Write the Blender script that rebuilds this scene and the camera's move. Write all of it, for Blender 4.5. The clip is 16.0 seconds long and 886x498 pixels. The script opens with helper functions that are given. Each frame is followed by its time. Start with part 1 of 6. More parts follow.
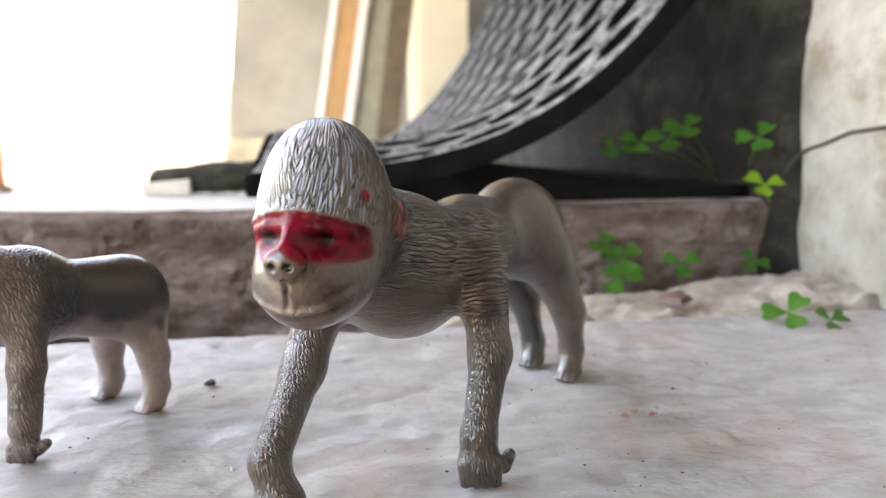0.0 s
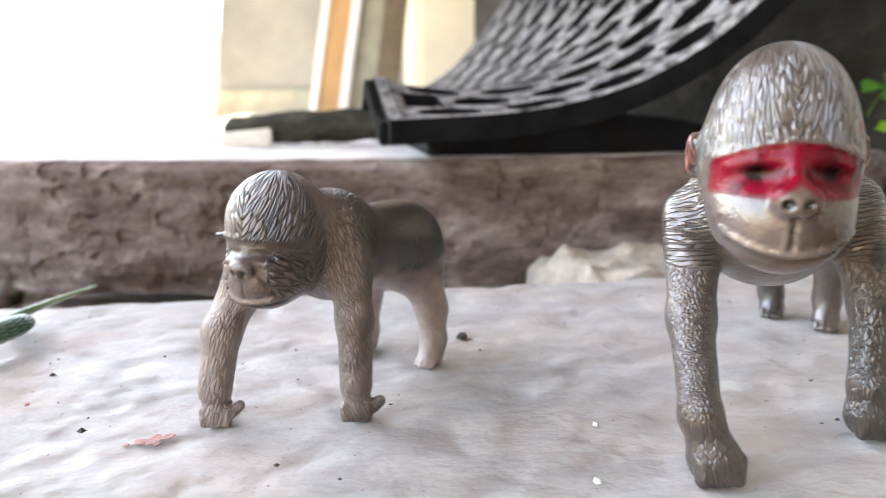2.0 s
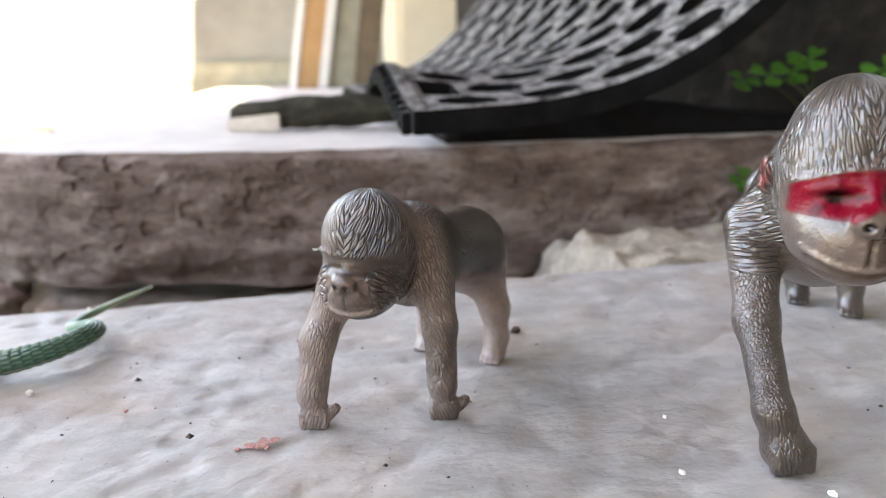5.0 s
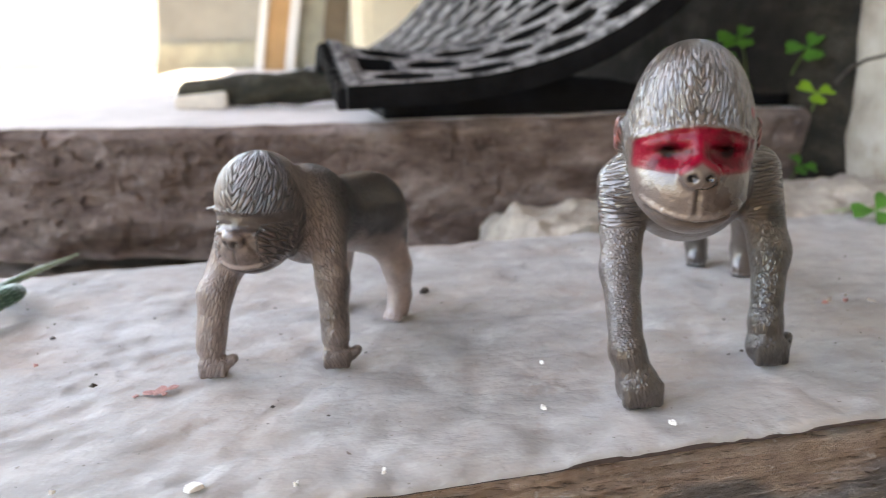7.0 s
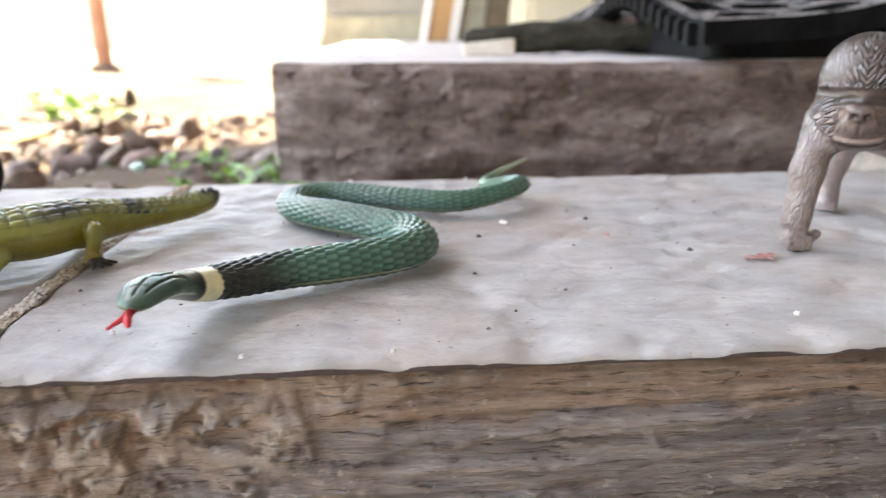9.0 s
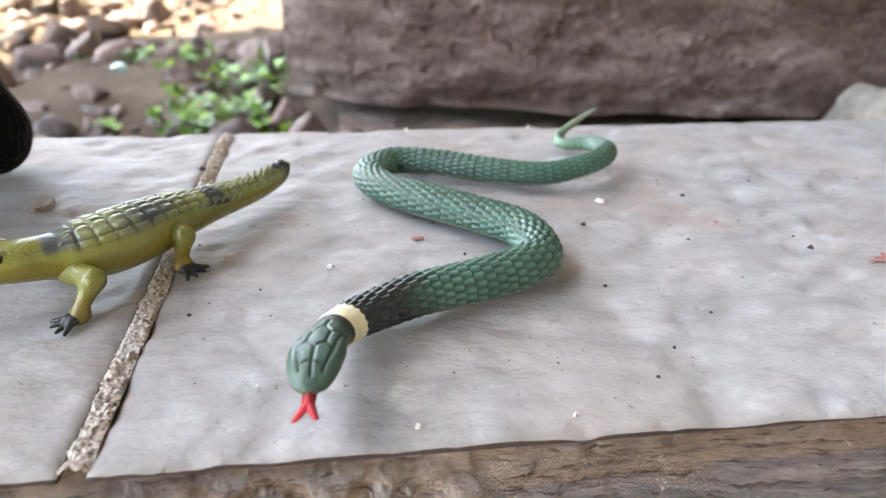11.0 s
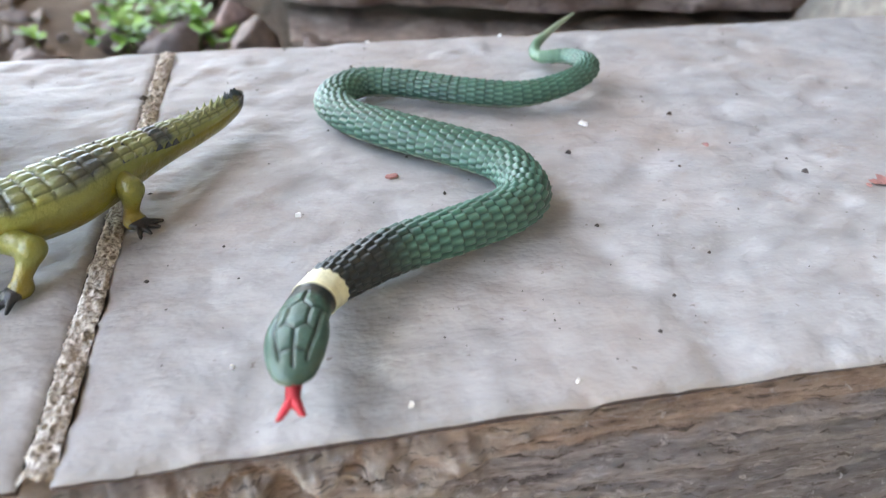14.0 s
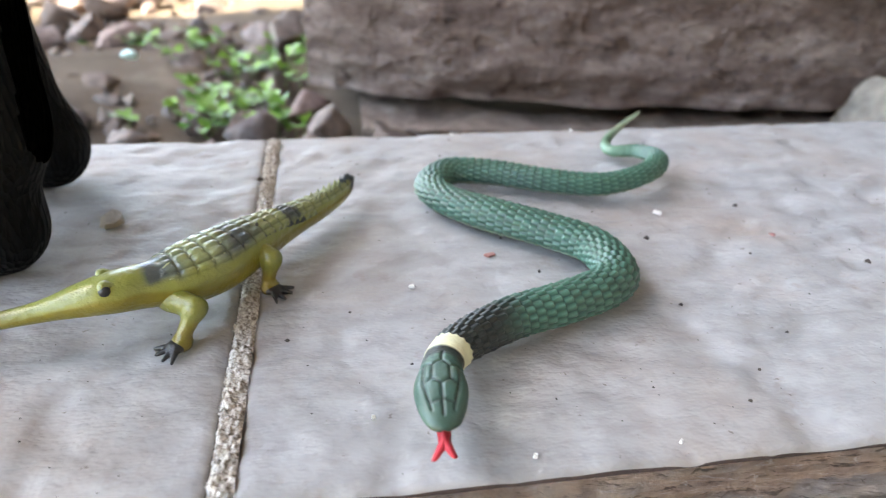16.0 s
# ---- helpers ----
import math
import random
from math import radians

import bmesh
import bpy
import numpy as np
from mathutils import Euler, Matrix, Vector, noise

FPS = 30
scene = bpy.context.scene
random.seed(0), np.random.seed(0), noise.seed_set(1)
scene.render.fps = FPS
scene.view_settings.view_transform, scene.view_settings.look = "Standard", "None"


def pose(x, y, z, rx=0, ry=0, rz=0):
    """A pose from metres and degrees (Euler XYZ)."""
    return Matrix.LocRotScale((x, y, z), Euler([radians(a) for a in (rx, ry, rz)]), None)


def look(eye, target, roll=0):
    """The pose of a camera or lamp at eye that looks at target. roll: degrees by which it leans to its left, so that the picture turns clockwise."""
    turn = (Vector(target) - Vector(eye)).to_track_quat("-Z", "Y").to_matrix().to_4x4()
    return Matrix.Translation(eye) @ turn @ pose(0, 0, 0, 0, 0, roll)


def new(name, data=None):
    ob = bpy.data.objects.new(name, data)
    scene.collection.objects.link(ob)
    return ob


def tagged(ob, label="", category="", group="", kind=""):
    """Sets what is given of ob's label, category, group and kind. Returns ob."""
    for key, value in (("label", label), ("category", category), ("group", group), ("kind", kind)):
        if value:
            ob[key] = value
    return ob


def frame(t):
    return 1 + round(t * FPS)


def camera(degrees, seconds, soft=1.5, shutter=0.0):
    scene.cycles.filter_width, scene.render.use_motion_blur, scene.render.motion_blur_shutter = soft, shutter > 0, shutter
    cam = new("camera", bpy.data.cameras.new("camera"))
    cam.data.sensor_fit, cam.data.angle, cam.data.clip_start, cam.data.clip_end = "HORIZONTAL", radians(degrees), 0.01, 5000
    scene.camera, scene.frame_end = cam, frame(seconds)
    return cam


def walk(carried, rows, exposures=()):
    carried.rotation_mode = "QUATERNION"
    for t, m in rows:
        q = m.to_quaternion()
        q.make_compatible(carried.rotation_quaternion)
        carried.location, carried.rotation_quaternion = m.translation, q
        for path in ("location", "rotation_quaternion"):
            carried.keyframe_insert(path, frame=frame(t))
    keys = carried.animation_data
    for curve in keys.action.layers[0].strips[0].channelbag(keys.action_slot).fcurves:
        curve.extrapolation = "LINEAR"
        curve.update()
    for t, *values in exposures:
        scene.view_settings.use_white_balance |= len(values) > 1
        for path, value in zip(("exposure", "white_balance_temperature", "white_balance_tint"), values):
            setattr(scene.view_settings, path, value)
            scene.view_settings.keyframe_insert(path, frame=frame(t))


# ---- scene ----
# Toy animals on a tiled step, in front of a raised porch slab with a curled rubber mat.
cam = camera(65.6, 16.0, soft=0.75, shutter=0.25)
cam.data.dof.use_dof = True
cam.data.dof.focus_distance = 0.128
cam.data.dof.aperture_fstop = 18.0
# seconds, eye in metres, yaw to the left, pitch up, roll in degrees
ROWS = [
    (0, 0.27708, -0.10255, 0.06685, -6.326, -8.368, -0.791),
    (0.5, 0.26340, -0.10000, 0.07067, -6.883, -8.364, -0.663),
    (1, 0.24773, -0.09390, 0.07354, -8.406, -9.237, -0.355),
    (1.5, 0.22134, -0.09304, 0.06732, -9.101, -10.070, -0.163),
    (2, 0.19798, -0.08210, 0.06304, -9.025, -11.911, -0.400),
    (2.5, 0.18536, -0.07315, 0.06113, -9.200, -12.511, -0.448),
    (3, 0.17514, -0.06145, 0.05966, -9.290, -13.086, -0.454),
    (3.2, 0.17137, -0.05883, 0.05662, -10.542, -12.473, -0.298),
    (5.3, 0.17689, -0.09327, 0.08049, -11.234, -14.916, -1.082),
    (5.5, 0.17943, -0.09874, 0.08364, -11.444, -15.100, -1.114),
    (6, 0.18995, -0.10555, 0.08288, -12.157, -15.748, -1.135),
    (6.5, 0.19902, -0.10609, 0.07463, -13.105, -15.594, -1.043),
    (7, 0.19203, -0.10036, 0.07058, -13.033, -15.926, -0.894),
    (7.5, 0.15946, -0.09165, 0.07025, -11.352, -15.998, -0.931),
    (8, 0.13139, -0.08440, 0.06694, -8.293, -15.939, -1.452),
    (8.5, 0.10483, -0.08884, 0.05837, -6.026, -16.210, -1.386),
    (9, 0.07605, -0.10167, 0.05061, -4.018, -17.223, -0.558),
    (9.5, 0.05912, -0.09330, 0.04810, -2.619, -18.906, -0.386),
    (9.7, 0.05759, -0.08986, 0.04983, -2.197, -19.889, -0.519),
    (11.8, 0.03604, -0.07440, 0.08155, -11.836, -33.539, 1.875),
    (12, 0.03596, -0.07577, 0.07983, -12.105, -34.936, 1.649),
    (12.5, 0.03537, -0.07714, 0.08015, -12.820, -37.873, 1.756),
    (13, 0.03348, -0.07611, 0.08165, -12.328, -39.014, 1.159),
    (13.5, 0.03434, -0.07385, 0.07617, -12.181, -38.442, 1.351),
    (14, 0.04021, -0.06091, 0.07671, -12.260, -36.837, 1.370),
    (14.5, 0.04321, -0.05599, 0.08276, -12.674, -34.697, 1.493),
    (15, 0.03892, -0.06091, 0.08316, -11.755, -33.426, 1.474),
    (15.5, 0.03117, -0.06905, 0.08342, -11.244, -32.555, 1.830),
    (16, 0.02148, -0.07178, 0.08421, -9.579, -30.225, 1.701),
]
walk(cam, [(t, pose(x, y, z, 0, 0, yaw) @ pose(0, 0, 0, 90 + pitch, 0, 0) @ pose(0, 0, 0, 0, 0, roll)) for t, x, y, z, yaw, pitch, roll in ROWS],
     [(0.0, 3.78, 8400, 12), (2.5, 3.92, 8400, 12), (5.5, 3.46, 8300, 12), (9.7, 3.59, 8400, 12), (11.8, 3.66, 8000, 11), (16.0, 3.60, 7800, 9)])

# ---- light: sky, and a sun that the added, unseen eaves keep off the step ----
SUN = Vector((-0.45, 0.35, 1.0)).normalized()
world = bpy.data.worlds.new("sky_world")
scene.world = world
world.use_nodes = True
wt = world.node_tree
sky = wt.nodes.new("ShaderNodeTexSky")
sky.sky_type = "NISHITA"
sky.sun_disc = False
sky.sun_elevation = math.asin(SUN.z)
sky.sun_rotation = math.atan2(SUN.x, SUN.y)
wt.links.new(sky.outputs[0], wt.nodes["Background"].inputs[0])
wt.nodes["Background"].inputs[1].default_value = 0.14
sun = new("sun", bpy.data.lights.new("sun", "SUN"))
sun.data.energy, sun.data.angle, sun.data.color = 3.0, radians(0.6), (1.0, 0.95, 0.86)
sun.matrix_world = look(SUN * 5, (0, 0, 0))


# ---- materials ----
class Mat:
    """A small builder for procedural materials."""

    def __init__(self, name, rough=0.6, metal=0.0, spec=0.5):
        self.m = bpy.data.materials.new(name)
        self.m.use_nodes = True
        self.t = self.m.node_tree
        self.b = self.t.nodes["Principled BSDF"]
        self.b.inputs["Roughness"].default_value = rough
        self.b.inputs["Metallic"].default_value = metal
        self.b.inputs["Specular IOR Level"].default_value = spec
        self.pos = self.t.nodes.new("ShaderNodeTexCoord").outputs["Object"]
        self.last_normal = None

    def scaled(self, sx, sy, sz, turn=0.0):
        n = self.t.nodes.new("ShaderNodeMapping")
        n.inputs["Scale"].default_value = (sx, sy, sz)
        n.inputs["Rotation"].default_value = (0, 0, radians(turn))
        self.t.links.new(self.pos, n.inputs[0])
        return n.outputs[0]

    def noise(self, scale, detail=4.0, rough=0.6, at=None, warp=0.0):
        n = self.t.nodes.new("ShaderNodeTexNoise")
        n.inputs["Scale"].default_value, n.inputs["Detail"].default_value = scale, detail
        n.inputs["Roughness"].default_value, n.inputs["Distortion"].default_value = rough, warp
        self.t.links.new(at or self.pos, n.inputs["Vector"])
        return n.outputs["Fac"]

    def cells(self, scale, feature="F1", at=None):
        n = self.t.nodes.new("ShaderNodeTexVoronoi")
        n.feature = feature
        n.inputs["Scale"].default_value = scale
        self.t.links.new(at or self.pos, n.inputs["Vector"])
        return n.outputs["Distance"]

    def ramp(self, value, *stops):
        n = self.t.nodes.new("ShaderNodeValToRGB")
        while len(n.color_ramp.elements) < len(stops):
            n.color_ramp.elements.new(0.5)
        for e, (at, c) in zip(n.color_ramp.elements, stops):
            e.position = at
            e.color = (*c, 1) if isinstance(c, tuple) else (c, c, c, 1)
        self.t.links.new(value, n.inputs[0])
        return n.outputs[0]

    def mix(self, fac, a, b, mode="MIX"):
        n = self.t.nodes.new("ShaderNodeMix")
        n.data_type, n.blend_type = "RGBA", mode
        for socket, v in ((n.inputs[0], fac), (n.inputs[6], a), (n.inputs[7], b)):
            if isinstance(v, (int, float)):
                socket.default_value = v
            elif isinstance(v, tuple):
                socket.default_value = (*v, 1)
            else:
                self.t.links.new(v, socket)
        return n.outputs[2]

    def attr(self, name, out="Color"):
        n = self.t.nodes.new("ShaderNodeAttribute")
        n.attribute_name = name
        return n.outputs[out]

    def math(self, op, a, b=0.0):
        n = self.t.nodes.new("ShaderNodeMath")
        n.operation = op
        for s, v in zip(n.inputs, (a, b)):
            if isinstance(v, (int, float)):
                s.default_value = v
            else:
                self.t.links.new(v, s)
        return n.outputs[0]

    def island(self):
        return self.t.nodes.new("ShaderNodeNewGeometry").outputs["Random Per Island"]

    def chance(self):
        return self.t.nodes.new("ShaderNodeObjectInfo").outputs["Random"]

    def set(self, name, v):
        if isinstance(v, tuple):
            self.b.inputs[name].default_value = (*v, 1)
        elif isinstance(v, (int, float)):
            self.b.inputs[name].default_value = v
        else:
            self.t.links.new(v, self.b.inputs[name])
        return self

    def bump(self, height, metres, strength=1.0):
        n = self.t.nodes.new("ShaderNodeBump")
        n.inputs["Distance"].default_value, n.inputs["Strength"].default_value = metres, strength
        self.t.links.new(height, n.inputs["Height"])
        if self.last_normal:
            self.t.links.new(self.last_normal, n.inputs["Normal"])
        self.last_normal = n.outputs[0]
        self.t.links.new(n.outputs[0], self.b.inputs["Normal"])
        return self


def plain(name, color, rough=0.6, scale=120.0, spread=0.25, bump=0.0003, spec=0.5):
    """A surface of one colour with two scales of variation and a fine relief."""
    m = Mat(name, rough, spec=spec)
    dark, light = tuple(c * (1 - spread) for c in color), tuple(min(1, c * (1 + spread)) for c in color)
    c = m.ramp(m.noise(scale), (0.3, dark), (0.7, light))
    c = m.mix(0.35, c, m.ramp(m.noise(scale * 0.13, 3), (0.35, dark), (0.65, light)))
    m.set("Base Color", c)
    m.bump(m.noise(scale * 3, 5), bump)
    return m


# glazed grey tile with long ripples, dust and stains
tile_mat = Mat("tile_glaze", 0.5, spec=0.3)
streak = tile_mat.scaled(22, 50, 50)
ground = tile_mat.ramp(tile_mat.noise(2.2, 3, 0.5, streak, 0.1), (0.32, (0.305, 0.30, 0.292)), (0.5, (0.36, 0.356, 0.348)), (0.68, (0.415, 0.411, 0.403)))
brush = tile_mat.ramp(tile_mat.noise(3.0, 3, 0.55, tile_mat.scaled(44, 70, 70)), (0.50, 0.0), (0.66, 0.45))
ground = tile_mat.mix(brush, ground, (0.262, 0.25, 0.24))
chalk = tile_mat.ramp(tile_mat.noise(6.0, 5, 0.65, tile_mat.scaled(40, 60, 60)), (0.58, 0.0), (0.68, 0.3))
ground = tile_mat.mix(chalk, ground, (0.50, 0.49, 0.475))
dust = tile_mat.ramp(tile_mat.noise(19, 6, 0.65, None, 0.2), (0.47, 0.0), (0.70, 0.7))
ground = tile_mat.mix(dust, ground, (0.36, 0.295, 0.25))
soil = tile_mat.ramp(tile_mat.noise(52, 6, 0.7), (0.60, 0.0), (0.72, 0.6))
ground = tile_mat.mix(soil, ground, (0.24, 0.185, 0.15))
fleck = tile_mat.ramp(tile_mat.noise(420, 3), (0.69, 0.0), (0.74, 0.75))
ground = tile_mat.mix(fleck, ground, (0.14, 0.11, 0.09))
tile_mat.set("Base Color", ground)
tile_mat.set("Roughness", tile_mat.ramp(tile_mat.noise(28, 5), (0.35, 0.48), (0.7, 0.72)))
tile_mat.bump(tile_mat.noise(3.0, 3, 0.55, tile_mat.scaled(44, 70, 70)), 0.0014, 0.8)
tile_mat.bump(tile_mat.noise(700, 4), 0.0001, 0.7)

# cast concrete with the grain of a board in it
step_mat = Mat("board_marked_concrete", 0.85, spec=0.3)
grain = step_mat.scaled(10, 10, 300, 0)
finer = step_mat.scaled(40, 40, 620, 0)
c = step_mat.ramp(step_mat.noise(3.0, 8, 0.75, grain, 0.05), (0.32, (0.272, 0.236, 0.228)), (0.5, (0.43, 0.384, 0.375)), (0.68, (0.598, 0.546, 0.543)))
c = step_mat.mix(step_mat.ramp(step_mat.noise(30, 6, 0.68), (0.46, 0.0), (0.66, 0.5)), c, (0.409, 0.303, 0.258))
c = step_mat.mix(step_mat.ramp(step_mat.noise(19, 5, 0.6), (0.52, 0.0), (0.66, 0.55)), c, (0.299, 0.29, 0.3))
# a darker, greyer tone over the right part of the face
c = step_mat.mix(step_mat.attr("greyer", "Fac"), c, step_mat.ramp(step_mat.noise(3.0, 8, 0.75, grain, 0.05), (0.34, (0.136, 0.121, 0.114)), (0.5, (0.249, 0.227, 0.218)), (0.66, (0.374, 0.349, 0.338))))
c = step_mat.mix(step_mat.attr("warm", "Fac"), c, step_mat.ramp(step_mat.noise(190, 7, 0.7), (0.3, (0.353, 0.222, 0.153)), (0.5, (0.57, 0.404, 0.3)), (0.7, (0.762, 0.593, 0.469))))
c = step_mat.mix(step_mat.attr("pale", "Fac"), c, step_mat.ramp(step_mat.noise(260, 6), (0.3, (0.49, 0.39, 0.331)), (0.65, (0.797, 0.728, 0.66))))
c = step_mat.mix(step_mat.ramp(step_mat.noise(3.0, 7, 0.75, finer, 0.05), (0.39, 0.75), (0.45, 0.0)), c, (0.116, 0.0876, 0.0734))
c = step_mat.mix(step_mat.ramp(step_mat.noise(3.0, 7, 0.75, finer, 0.05), (0.57, 0.0), (0.63, 0.6)), c, (0.747, 0.701, 0.706))
c = step_mat.mix(step_mat.ramp(step_mat.noise(310, 7, 0.7), (0.65, 0.0), (0.69, 0.8)), c, (0.0956, 0.0674, 0.0586))
c = step_mat.mix(step_mat.ramp(step_mat.noise(270, 7, 0.7), (0.62, 0.0), (0.66, 0.7)), c, (0.797, 0.755, 0.748))
step_mat.set("Base Color", c)
step_mat.bump(step_mat.noise(3.0, 7, 0.75, finer, 0.05), 0.0028)
step_mat.bump(step_mat.noise(420, 9, 0.78), 0.0013)

clay_mat = plain("fired_clay", (0.055, 0.038, 0.035), 0.85, 200, 0.35, 0.0006)
mortar_mat = Mat("sandy_mortar", 0.92, spec=0.2)
c = mortar_mat.ramp(mortar_mat.noise(950, 4, 0.65), (0.30, (0.10, 0.08, 0.06)), (0.42, (0.36, 0.31, 0.26)), (0.50, (0.60, 0.56, 0.50)), (0.60, (0.80, 0.77, 0.71)))
c = mortar_mat.mix(mortar_mat.ramp(mortar_mat.noise(70, 4), (0.5, 0.0), (0.66, 0.5)), c, (0.30, 0.225, 0.165))
mortar_mat.set("Base Color", c)
mortar_mat.bump(mortar_mat.noise(1000, 5, 0.7), 0.0008)
chip_mat = plain("pale_mortar_crumbs", (0.36, 0.315, 0.265), 0.9, 160, 0.4, 0.0012)


def old_concrete(name, a, b, c3, scale):
    m = Mat(name, 0.9, spec=0.25)
    col = m.ramp(m.noise(scale, 9, 0.72, m.scaled(0.7, 0.7, 2.0), 0.0), (0.32, a), (0.5, b), (0.68, c3))
    col = m.mix(m.ramp(m.noise(scale * 0.35, 4), (0.42, 0.0), (0.7, 0.65)), col, tuple(0.5 * (p + q) for p, q in zip(a, b)))
    col = m.mix(m.ramp(m.noise(scale * 5, 5), (0.55, 0.0), (0.72, 0.7)), col, a)
    m.set("Base Color", col)
    m.bump(m.noise(scale * 2.6, 9, 0.74, m.scaled(0.6, 0.6, 1.8)), 0.0014)
    m.bump(m.noise(scale * 12, 5), 0.0012)
    return m


slab_mat = old_concrete("weathered_concrete", (0.065, 0.043, 0.037), (0.20, 0.15, 0.132), (0.42, 0.352, 0.322), 30)
footing_mat = old_concrete("broken_footing", (0.10, 0.075, 0.06), (0.24, 0.185, 0.155), (0.40, 0.33, 0.28), 40)
slab_top_mat = plain("dusty_cement_floor", (0.52, 0.49, 0.47), 0.85, 40, 0.18, 0.001)
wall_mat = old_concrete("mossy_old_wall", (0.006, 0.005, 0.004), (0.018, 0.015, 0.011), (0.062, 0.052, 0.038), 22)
plaster_mat = Mat("stained_plaster", 0.92, spec=0.2)
c = plaster_mat.ramp(plaster_mat.noise(14, 8, 0.65), (0.3, (0.12, 0.095, 0.07)), (0.5, (0.29, 0.26, 0.22)), (0.7, (0.42, 0.39, 0.345)))
c = plaster_mat.mix(plaster_mat.ramp(plaster_mat.noise(34, 8, 0.72), (0.50, 0.0), (0.64, 0.7)), c, (0.17, 0.125, 0.085))
plaster_mat.set("Base Color", c)
plaster_mat.bump(plaster_mat.noise(60, 7), 0.003)
far_wall_mat = plain("stained_lime_wall", (0.30, 0.29, 0.26), 0.9, 7, 0.3, 0.002)
cream_mat = plain("cream_paint", (0.80, 0.70, 0.52), 0.7, 9, 0.12, 0.001)
far_peach_mat = plain("peach_plaster", (0.74, 0.58, 0.42), 0.85, 1.2, 0.18, 0.002)
white_mat = plain("white_paint", (0.78, 0.76, 0.72), 0.55, 30, 0.1, 0.0003)
brown_mat = plain("varnished_wood", (0.50, 0.29, 0.13), 0.45, 22, 0.2, 0.0004)
olive_mat = plain("weathered_green_wood", (0.36, 0.34, 0.26), 0.8, 26, 0.25, 0.0006)
umber_mat = plain("dark_weathered_wood", (0.17, 0.125, 0.08), 0.8, 26, 0.3, 0.0006)
redpost_mat = plain("red_brown_wood", (0.42, 0.24, 0.19), 0.8, 20, 0.25, 0.0006)

rubber_mat = Mat("dusty_black_rubber", 0.75, spec=0.1)
c = rubber_mat.ramp(rubber_mat.noise(60, 6), (0.35, (0.003, 0.003, 0.0033)), (0.7, (0.010, 0.010, 0.011)))
nrm = rubber_mat.t.nodes.new("ShaderNodeNewGeometry").outputs["Normal"]
sep = rubber_mat.t.nodes.new("ShaderNodeSeparateXYZ")
rubber_mat.t.links.new(nrm, sep.inputs[0])
settled = rubber_mat.math("MULTIPLY", rubber_mat.ramp(sep.outputs[2], (0.25, 0.0), (0.8, 1.0)), rubber_mat.ramp(rubber_mat.noise(120, 6, 0.7), (0.40, 0.0), (0.60, 1.0)))
rubber_mat.set("Base Color", rubber_mat.mix(settled, c, (0.26, 0.25, 0.245)))
rubber_mat.bump(rubber_mat.noise(300, 4), 0.0006)

# black for the added filler that stands for shade beneath the doormat
under_mat = plain("under_mat_shade_black", (0.008, 0.008, 0.009), 0.8, 90, 0.4, 0.0006, spec=0.1)
bark_mat = old_concrete("mossy_bark", (0.012, 0.012, 0.009), (0.034, 0.031, 0.021), (0.09, 0.084, 0.056), 60)
pale_wood_mat = plain("pale_split_wood", (0.62, 0.56, 0.48), 0.8, 90, 0.2, 0.0005)
soil_mat = Mat("sandy_soil", 0.95, spec=0.15)
c = soil_mat.ramp(soil_mat.noise(9, 8, 0.65), (0.3, (0.06, 0.045, 0.032)), (0.55, (0.15, 0.115, 0.085)), (0.75, (0.27, 0.22, 0.17)))
c = soil_mat.mix(soil_mat.ramp(soil_mat.noise(0.8, 4), (0.4, 0.0), (0.65, 0.6)), c, (0.55, 0.47, 0.37))
soil_mat.set("Base Color", c)
soil_mat.bump(soil_mat.noise(60, 8, 0.7), 0.006)

stone_mat = Mat("rubble_stone", 0.85, spec=0.3)
tint = stone_mat.ramp(stone_mat.chance(), (0.0, (0.16, 0.13, 0.115)), (0.3, (0.27, 0.20, 0.165)), (0.6, (0.36, 0.315, 0.29)), (0.8, (0.42, 0.30, 0.265)), (1.0, (0.20, 0.19, 0.19)))
c = stone_mat.mix(1.0, tint, stone_mat.ramp(stone_mat.noise(70, 7, 0.65), (0.3, 0.35), (0.7, 1.0)), "MULTIPLY")
stone_mat.set("Base Color", c)
stone_mat.bump(stone_mat.noise(110, 7), 0.003)
gravel_mat = Mat("gravel", 0.9, spec=0.2)
tint = gravel_mat.ramp(gravel_mat.island(), (0.0, (0.15, 0.12, 0.10)), (0.4, (0.27, 0.21, 0.17)), (0.7, (0.34, 0.29, 0.25)), (1.0, (0.22, 0.20, 0.19)))
gravel_mat.set("Base Color", gravel_mat.mix(1.0, tint, gravel_mat.ramp(gravel_mat.noise(150, 6), (0.3, 0.6), (0.7, 1.25)), "MULTIPLY"))
gravel_mat.bump(gravel_mat.noise(220, 6), 0.002)


def leaf_material(name, a, b):
    m = Mat(name, 0.45, spec=0.4)
    c = m.ramp(m.island(), (0.0, a), (1.0, b))
    m.set("Base Color", m.mix(1.0, c, m.ramp(m.noise(220, 3), (0.3, 0.75), (0.7, 1.2)), "MULTIPLY"))
    m.set("Subsurface Weight", 0.0)
    m.set("Transmission Weight", 0.0)
    return m


leaf_mat = leaf_material("clover_green", (0.028, 0.11, 0.014), (0.06, 0.18, 0.02))
lime_mat = leaf_material("young_leaf_green", (0.14, 0.28, 0.02), (0.20, 0.34, 0.025))
weed_mat = leaf_material("weed_green", (0.07, 0.19, 0.02), (0.17, 0.33, 0.045))
stem_mat = plain("green_stem", (0.14, 0.22, 0.06), 0.6, 100)
dry_mat = plain("dry_brown_leaf", (0.17, 0.10, 0.075), 0.7, 200, 0.3, 0.0005)
yellow_mat = plain("yellow_leaf", (0.55, 0.36, 0.05), 0.6, 100, 0.2)


